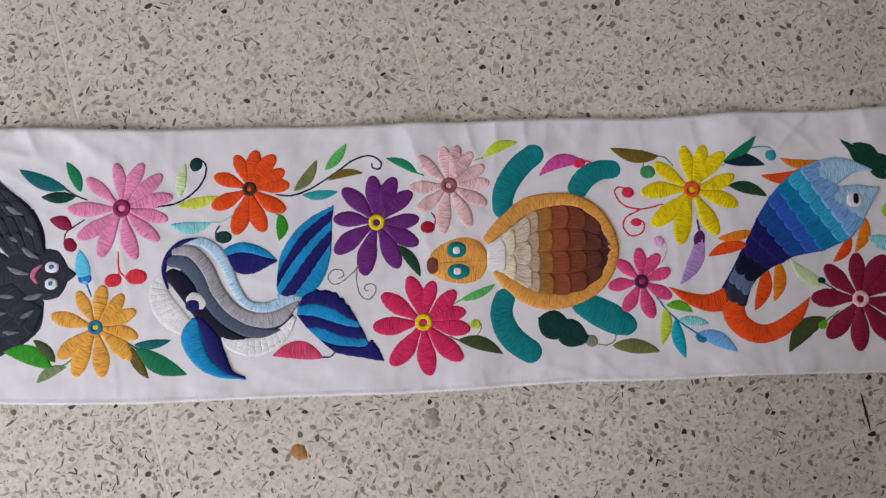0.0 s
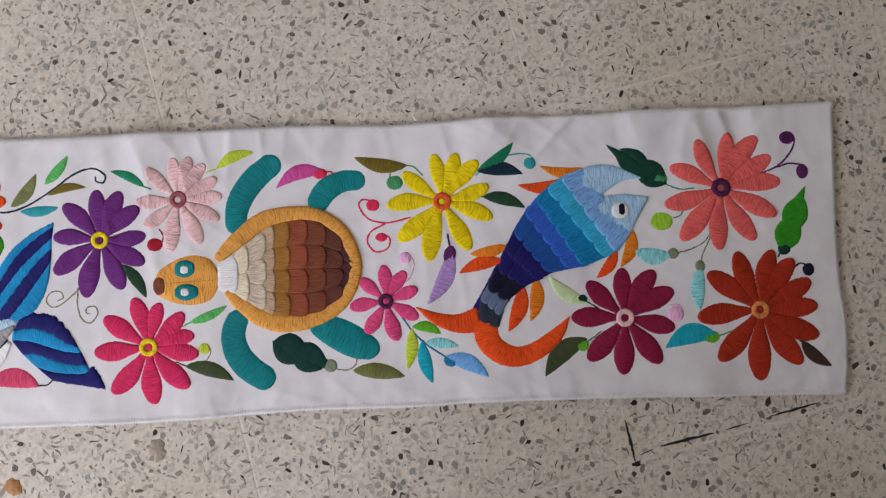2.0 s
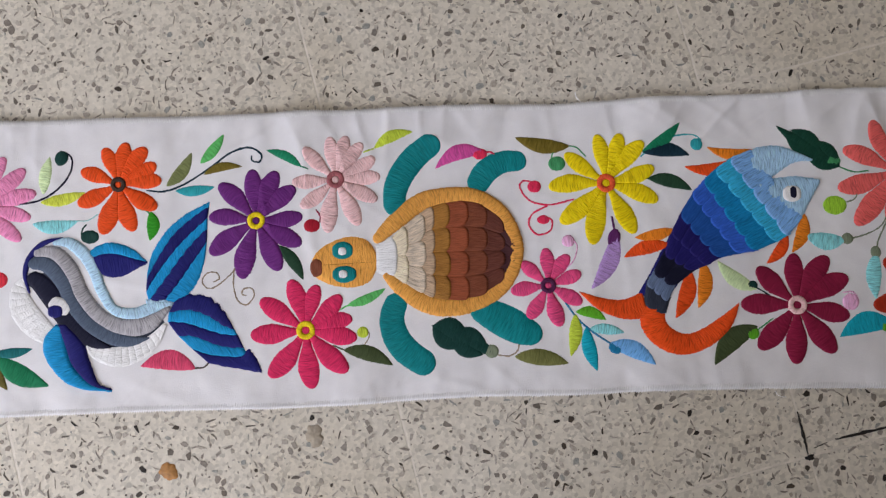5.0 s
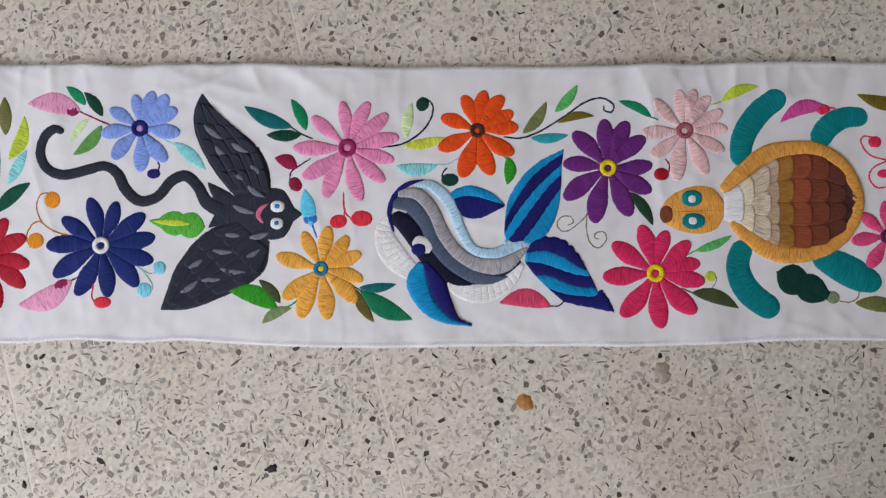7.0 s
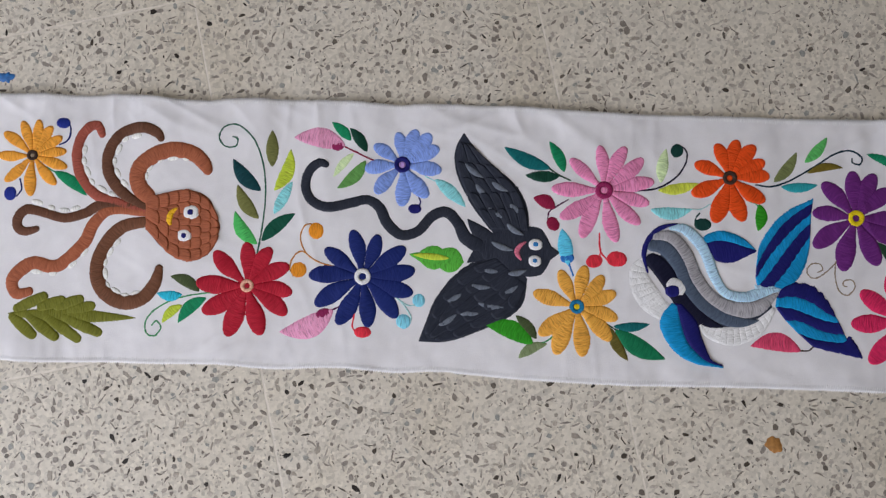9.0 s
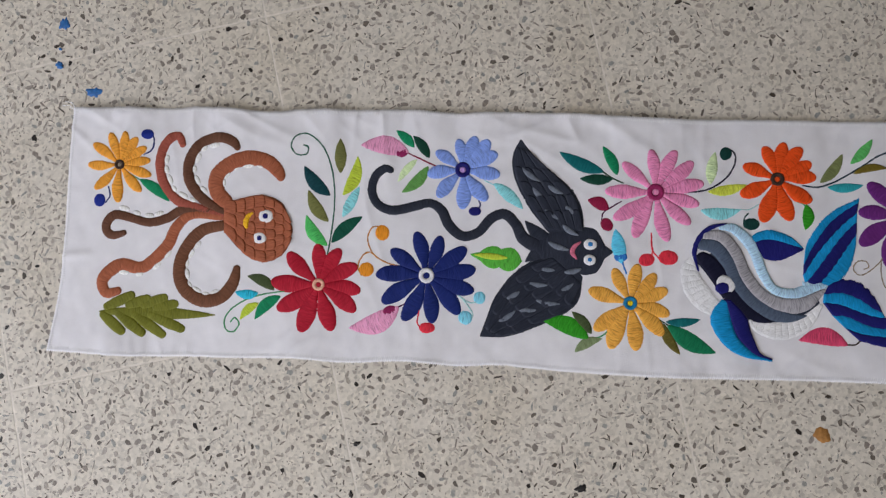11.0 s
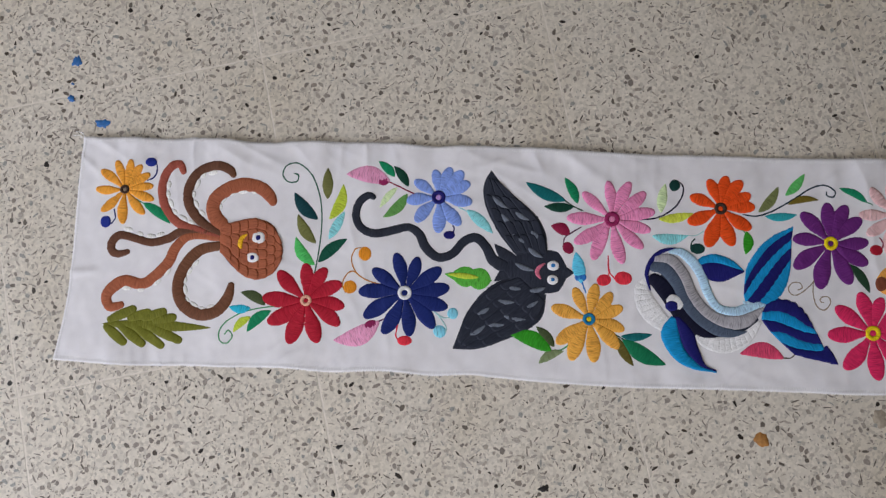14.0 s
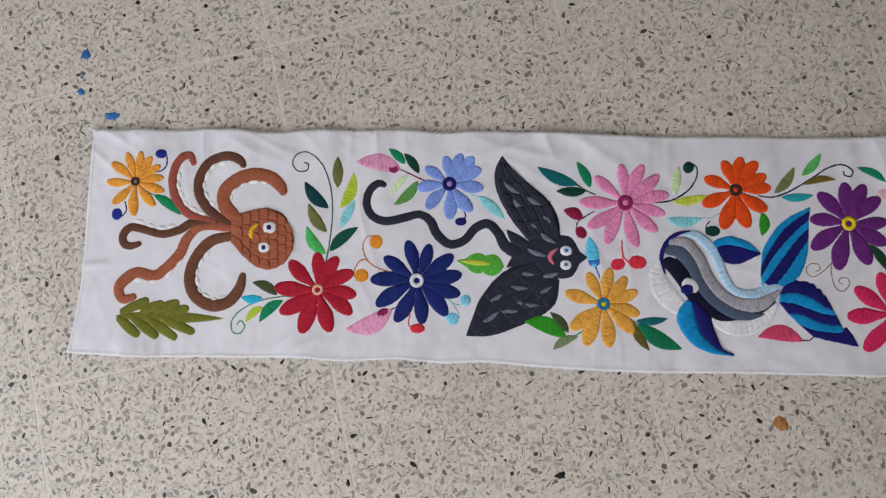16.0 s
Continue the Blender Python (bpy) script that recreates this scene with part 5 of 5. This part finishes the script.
band(WHALE, [(0.7058, 0.1552), (0.6882, 0.1502), (0.6762, 0.1376), (0.6723, 0.1219), (0.6766, 0.1055)], [0.0015, 0.0049, 0.0054, 0.0044, 0.0015], 'navy2', 'outline', 0, 1.0, 0.8)
loft(WHALE, [(0.7009, 0.0774), (0.6902, 0.065), (0.6916, 0.0483), (0.7049, 0.0297), (0.7241, 0.0197), (0.7508, 0.0166)], [(0.7057, 0.0764), (0.7095, 0.0561), (0.7156, 0.0396), (0.7264, 0.0281), (0.736, 0.0213), (0.7508, 0.0171)], 'ceruleand', 'fin_stripe', 1.2, 1.1)
loft(WHALE, [(0.7021, 0.0774), (0.7083, 0.0609), (0.7149, 0.042), (0.7264, 0.0281), (0.736, 0.0213), (0.7508, 0.0171)], [(0.7081, 0.0776), (0.7238, 0.0614), (0.7287, 0.0472), (0.7323, 0.0378), (0.7384, 0.0238), (0.7508, 0.018)], 'navy2', 'fin_stripe', 1.3, 1.1)
loft(WHALE, [(0.7263, 0.1388), (0.7378, 0.147), (0.7523, 0.1489), (0.7693, 0.1427), (0.7818, 0.1314)], [(0.7318, 0.136), (0.7427, 0.1398), (0.7548, 0.1392), (0.7693, 0.1349), (0.7818, 0.1309)], 'ceruleand', 'fin_stripe', 0.3, 1.0)
loft(WHALE, [(0.7306, 0.1377), (0.7427, 0.1403), (0.7548, 0.1397), (0.7693, 0.1353), (0.7825, 0.1314)], [(0.7367, 0.124), (0.7476, 0.1191), (0.7596, 0.1195), (0.7717, 0.1252), (0.7825, 0.1309)], 'navy2', 'fin_stripe', 0.3, 1.0)
loft(WHALE, [(0.7825, 0.1212), (0.7862, 0.1371), (0.7983, 0.157), (0.8152, 0.1723), (0.8386, 0.1841)], [(0.7818, 0.1151), (0.7922, 0.1349), (0.8067, 0.1561), (0.8225, 0.1701), (0.838, 0.1802)], 'ceruleand', 'tail_stripe', 0.3, 0.8)
loft(WHALE, [(0.7818, 0.1151), (0.7922, 0.1349), (0.8067, 0.1561), (0.8225, 0.1701), (0.838, 0.1802)], [(0.7813, 0.1042), (0.7934, 0.124), (0.8091, 0.144), (0.8236, 0.1591), (0.8365, 0.1703)], 'navy2', 'tail_stripe', 0.5, 0.8)
loft(WHALE, [(0.7813, 0.1042), (0.7934, 0.124), (0.8091, 0.144), (0.8236, 0.1591), (0.8365, 0.1703)], [(0.7837, 0.0951), (0.7982, 0.1145), (0.8127, 0.1344), (0.826, 0.1507), (0.8362, 0.16)], 'ceruleand', 'tail_stripe', 0.3, 0.8)
loft(WHALE, [(0.7837, 0.0951), (0.7982, 0.1145), (0.8127, 0.1344), (0.826, 0.1507), (0.8362, 0.16)], [(0.7957, 0.0936), (0.8102, 0.112), (0.8211, 0.1279), (0.8308, 0.1418), (0.8357, 0.1493)], 'navy2', 'tail_stripe', 0.5, 0.8)
loft(WHALE, [(0.7957, 0.0936), (0.8102, 0.112), (0.8211, 0.1279), (0.8308, 0.1418), (0.8357, 0.1493)], [(0.8065, 0.0945), (0.8197, 0.1026), (0.8282, 0.115), (0.8324, 0.1273), (0.8344, 0.1361)], 'ceruleand', 'tail_stripe', 0.3, 0.8)
loft(WHALE, [(0.8065, 0.095), (0.8197, 0.1002), (0.8365, 0.0977), (0.8484, 0.0873), (0.8583, 0.0727)], [(0.8017, 0.0857), (0.8197, 0.0875), (0.8364, 0.082), (0.8507, 0.0729), (0.8602, 0.069)], 'navy2', 'tail_stripe', 0.5, 0.8)
loft(WHALE, [(0.8017, 0.0857), (0.8197, 0.0875), (0.8364, 0.082), (0.8507, 0.0729), (0.8602, 0.069)], [(0.8005, 0.0772), (0.8172, 0.0754), (0.8363, 0.0689), (0.8506, 0.0646), (0.8635, 0.0633)], 'ceruleand', 'tail_stripe', 0.3, 0.8)
loft(WHALE, [(0.8005, 0.0772), (0.8172, 0.0754), (0.8363, 0.0689), (0.8506, 0.0646), (0.8635, 0.0633)], [(0.81, 0.0644), (0.8243, 0.0637), (0.8434, 0.056), (0.8577, 0.0529), (0.8684, 0.0528)], 'navy2', 'tail_stripe', 0.5, 0.8)
loft(WHALE, [(0.81, 0.0644), (0.8243, 0.0637), (0.8434, 0.056), (0.8577, 0.0529), (0.8684, 0.0528)], [(0.8223, 0.0524), (0.8385, 0.0467), (0.8576, 0.0445), (0.8683, 0.0444), (0.873, 0.0432)], 'ceruleand', 'tail_stripe', 0.3, 0.8)
loft(WHALE, [(0.8223, 0.0524), (0.8385, 0.0467), (0.8576, 0.0445), (0.8683, 0.0444), (0.873, 0.0432)], [(0.8361, 0.0402), (0.8504, 0.0367), (0.8646, 0.0341), (0.8741, 0.0323), (0.8845, 0.0303)], 'navy2', 'tail_stripe', 0.5, 0.8)
band(WHALE, [(0.8683, 0.0473), (0.8766, 0.0381), (0.8845, 0.0303)], [0.0122, 0.0088, 0.0005], 'navy2', 'tail_stripe', 0, 0.3, 1.0)
band(WHALE, [(0.7813, 0.0922), (0.7909, 0.0937), (0.8053, 0.0942)], [0.0098, 0.0088, 0.0034], 'palebl2', 'tail_stripe', 0, 0.5, 0.8)
bud(WHALE, (0.7039, 0.0932), 0.0108, 0.0088, 'white', 'eye', -35, 1.6)
bud(WHALE, (0.7006, 0.0889), 0.0073, 0.0064, 'navy2', 'pupil', 0, 2.4)

# Loose threads that hang from the overlocked edges
for points in ([(0.0085, 0.2630), (0.0030, 0.2660), (-0.0040, 0.2655)], [(0.0100, 0.2640), (0.0060, 0.2690), (-0.0010, 0.2700)], [(0.0090, 0.2620), (0.0040, 0.2640)],
               [(1.1780, 0.2680), (1.1740, 0.2730), (1.1735, 0.2770)], [(1.3400, 0.0030), (1.3440, -0.0015), (1.3500, -0.0030)]):
    thread = stem(RUN, points, 0.0007, "thread_white")
    thread.name = "loose_thread"

# ---- floor: tiles and marble chips ----
SIZE, SLANT = 0.342, radians(13.5)
CORNER = np.array([1.3700, -0.0560])
E1, E2 = np.array([math.cos(SLANT), math.sin(SLANT)]), np.array([-math.sin(SLANT), math.cos(SLANT)])


def tile_mesh(name, mat):
    g, z = SIZE / 2 - 0.0009, 0.00012
    corners = [(-g, -g), (g, -g), (g, g), (-g, g)]
    verts = [(x, y, -0.008) for x, y in corners] + [(x, y, -z) for x, y in corners] + [(x * (1 - 0.003), y * (1 - 0.003), 0) for x, y in corners]
    faces = [(8, 9, 10, 11)] + [(r + i, r + (i + 1) % 4, r + 4 + (i + 1) % 4, r + 4 + i) for r in (0, 4) for i in range(4)]
    me = bpy.data.meshes.new(name)
    me.from_pydata(verts, [], faces)
    me.materials.append(mat)
    return me


tile_near, tile_far = tile_mesh("tile", TILE), tile_mesh("tile_far", TILE_FAR)
for i in range(-13, 9):
    for j in range(-9, 11):
        c = CORNER + E1 * SIZE * (i + 0.5) + E2 * SIZE * (j + 0.5)
        if X0 + 0.05 < c[0] < X1 - 0.05 and Y0 + 0.05 < c[1] < Y1 - 0.05:
            inside = -0.6 < c[0] < 2.25 and -0.7 < c[1] < 1.0
            ob = new("tile", tile_near if inside else tile_far)
            ob.parent = FLOOR
            ob.location, ob.rotation_euler = (c[0], c[1], 0), (0, 0, SLANT)

chance = random.Random(11)


def chip_outline(kind):
    """A broken marble chip: a lump, a sliver, a hooked splinter or a grain."""
    if kind == "lump":
        a, b, n = chance.uniform(0.0020, 0.0052), chance.uniform(0.0015, 0.0035), chance.randint(5, 7)
    elif kind == "sliver":
        a, b, n = chance.uniform(0.0024, 0.0062), chance.uniform(0.0006, 0.0013), chance.randint(5, 6)
    else:
        a, b, n = chance.uniform(0.0008, 0.0021), chance.uniform(0.0005, 0.0014), chance.randint(4, 5)
    spin = chance.uniform(0, 2 * math.pi)
    hook = chance.uniform(-0.35, 0.35) if kind == "sliver" else 0
    pts = []
    for k in range(n):
        t = 2 * math.pi * (k + chance.uniform(-0.3, 0.3)) / n
        r = chance.uniform(0.66, 1.18)
        x, y = a * r * math.cos(t), b * r * math.sin(t)
        y += hook * x * x / a
        pts.append((x * math.cos(spin) - y * math.sin(spin), x * math.sin(spin) + y * math.cos(spin)))
    return pts


def chip_geometry(pts, x, y, verts, faces, lift):
    base, n = len(verts), len(pts)
    verts.extend((x + px, y + py, -0.0004) for px, py in pts)
    verts.extend((x + px * 0.97, y + py * 0.97, lift) for px, py in pts)
    faces.append(tuple(range(base + n, base + 2 * n)))
    faces.extend((base + k, base + (k + 1) % n, base + n + (k + 1) % n, base + n + k) for k in range(n))


def under_cloth(x, y):
    return 0.02 < x < 1.55 and 0.012 < y < 0.252


verts, faces = [], []
lumps = []
taken = {}


def on_joint(x, y, r):
    """Whether a chip of that radius would bridge the joint between two tiles."""
    d = np.array([x, y]) - CORNER
    return any(abs((c / SIZE + 0.5) % 1 - 0.5) * SIZE < 0.0012 + 0.5 * r for c in (d @ E1, d @ E2))


def crowded(x, y, r):
    """Whether a larger chip already lies here, by a grid of 8 mm cells."""
    i, j = int(x // 0.008), int(y // 0.008)
    for a in (i - 1, i, i + 1):
        for b in (j - 1, j, j + 1):
            for px, py, pr in taken.get((a, b), ()):
                if (x - px) ** 2 + (y - py) ** 2 < (0.8 * (r + pr)) ** 2:
                    return True
    taken.setdefault((i, j), []).append((x, y, r))
    return False


for kind, density in (("lump", 8600), ("sliver", 9400), ("grain", 21000)):
    for k in range(int(density * 2.5 * 1.3)):
        x, y = chance.uniform(-0.4, 2.1), chance.uniform(-0.5, 0.8)
        thick = 0.55 + 0.45 * noise.noise(Vector((x * 11, y * 11, 2.2 if kind == "lump" else 7.7)))
        pts, lot = chip_outline(kind), chance.random()
        crowd = 1.15 if (x - CORNER[0]) * E1[0] + (y - CORNER[1]) * E1[1] < -2 * SIZE else 0.78
        if under_cloth(x, y) or lot > (0.45 + 0.75 * thick) * crowd:
            continue
        reach = max(math.hypot(*p) for p in pts) * (0.55 if kind == "sliver" else 0.9)
        if on_joint(x, y, reach) or crowded(x, y, reach):
            continue
        if kind == "lump" and len(lumps) < 300 and 0.7 < x < 1.2 and -0.16 < y < 0.42:
            lumps.append((pts, x, y))
            continue
        chip_geometry(pts, x, y, verts, faces, 0.00022 + 0.00012 * chance.random())
chips = mesh_object("marble_chips", verts, faces, CHIPS, None, False)
chips.parent = FLOOR
tagged(chips, "grey and brown marble chips in the terrazzo", kind="stuff")
shapes = []
for pts, x, y in lumps:
    if len(shapes) < 40:
        v, f = [], []
        chip_geometry(pts, 0, 0, v, f, 0.0003)
        me = bpy.data.meshes.new("marble_chip")
        me.from_pydata(v, [], f)
        me.materials.append(CHIP_SINGLE)
        shapes.append(me)
    ob = new("marble_chip", chance.choice(shapes))
    ob.parent = FLOOR
    ob.location, ob.rotation_euler = (x, y, 0.00003), (0, 0, chance.uniform(0, 6.28))


# ---- marks on the floor ----
def splash(name, x, y, rx, ry, mat, label, seed, rough=0.35):
    """A dried blot with an uneven rim."""
    r = random.Random(seed)
    n = 40
    phases = [r.uniform(0, 6.28) for _ in range(4)]
    ring = []
    for k in range(n):
        t = 2 * math.pi * k / n
        f = 1 + rough * (0.5 * math.sin(2 * t + phases[0]) + 0.25 * math.sin(3 * t + phases[1]) + 0.32 * math.sin(5 * t + phases[2]) + 0.28 * math.sin(8 * t + phases[3])) * 0.7
        ring.append((rx * f * math.cos(t), ry * f * math.sin(t)))
    v = [(px, py, 0.0001) for px, py in ring] + [(px * 0.86, py * 0.86, 0.0007) for px, py in ring] + [(0, 0, 0.0008)]
    f = [(k, (k + 1) % n, n + (k + 1) % n, n + k) for k in range(n)] + [(n + k, n + (k + 1) % n, 2 * n) for k in range(n)]
    ob = mesh_object(name, v, f, mat)
    ob.location = (x, y, 0)
    return tagged(ob, label, "stain")


splash("paint_stain", -0.0111, 0.3585, 0.0048, 0.0075, BLUE_PAINT, "dried blue paint spot on the terrazzo floor", 3, 0.6)
splash("paint_stain", -0.0135, 0.3119, 0.0046, 0.0038, BLUE_PAINT, "small dried blue paint spot on the terrazzo floor", 5, 0.5)
splash("paint_stain", 0.0277, 0.2823, 0.0074, 0.0060, BLUE_PAINT, "larger dried blue paint spot beside the runner's corner", 8, 0.55)
splash("paint_stain", -0.0136, 0.3302, 0.0020, 0.0016, BLUE_PAINT, "tiny dried blue paint speck on the terrazzo floor", 9, 0.5)
splash("rust_stain", 0.8005, -0.0554, 0.0080, 0.0078, BROWN_STAIN, "rusty brown blot on the terrazzo floor", 12, 0.28)
splash("tar_spot", 0.5616, -0.1181, 0.0050, 0.0042, BLACK_TAR, "black tar speck on the terrazzo floor", 14, 0.6)
splash("tar_spot", 0.3312, -0.0825, 0.0038, 0.0022, BLACK_TAR, "black tar speck on the terrazzo floor", 15, 0.6)
splash("tar_spot", 0.3274, -0.1335, 0.0018, 0.0042, BLACK_TAR, "black tar speck on the terrazzo floor", 16, 0.5)
splash("dust_smudge", 0.9305, -0.0273, 0.0085, 0.0090, SMUDGE, "faint grey-brown dust smudge on the terrazzo floor", 19, 0.4)


def dark_joint(a, b, width, seed):
    """A worn joint between two tiles that has filled with black dirt."""
    r = random.Random(seed)
    a, b = np.array(a), np.array(b)
    q = np.array([-(b - a)[1], (b - a)[0]]) / math.dist(a, b)
    v, f = [], []
    for k in range(15):
        c = a + (b - a) * k / 14 + q * r.uniform(-0.0003, 0.0003)
        w = width * (0.25 + 0.75 * math.sin(math.pi * (k + 0.4) / 15)) * r.uniform(0.7, 1.2)
        for s, z in ((-1, 0.0), (-0.6, 0.0006), (0.6, 0.0006), (1, 0.0)):
            p = c + q * s * w / 2
            v.append((p[0], p[1], z))
    for k in range(14):
        for s in range(3):
            i = k * 4 + s
            f.append((i, i + 4, i + 5, i + 1))
    ob = mesh_object("dirt_line", v, f, BLACK_TAR)
    return tagged(ob, "black dirt in a worn joint between floor tiles", "dirt")


dark_joint((1.3612, -0.0164), (1.3687, -0.0541), 0.0030, 1)
dark_joint((1.3931, -0.0418), (1.4434, -0.0314), 0.0032, 2)
dark_joint((1.4539, -0.0292), (1.4761, -0.0238), 0.0014, 3)
dark_joint((1.4962, -0.0184), (1.5431, -0.0077), 0.0024, 4)
dark_joint((1.3740, -0.0490), (1.3860, -0.0440), 0.0011, 5)
splash("tar_spot", 1.3700, -0.0570, 0.0034, 0.0030, BLACK_TAR, "black dirt where two tile joints meet", 21, 0.6)
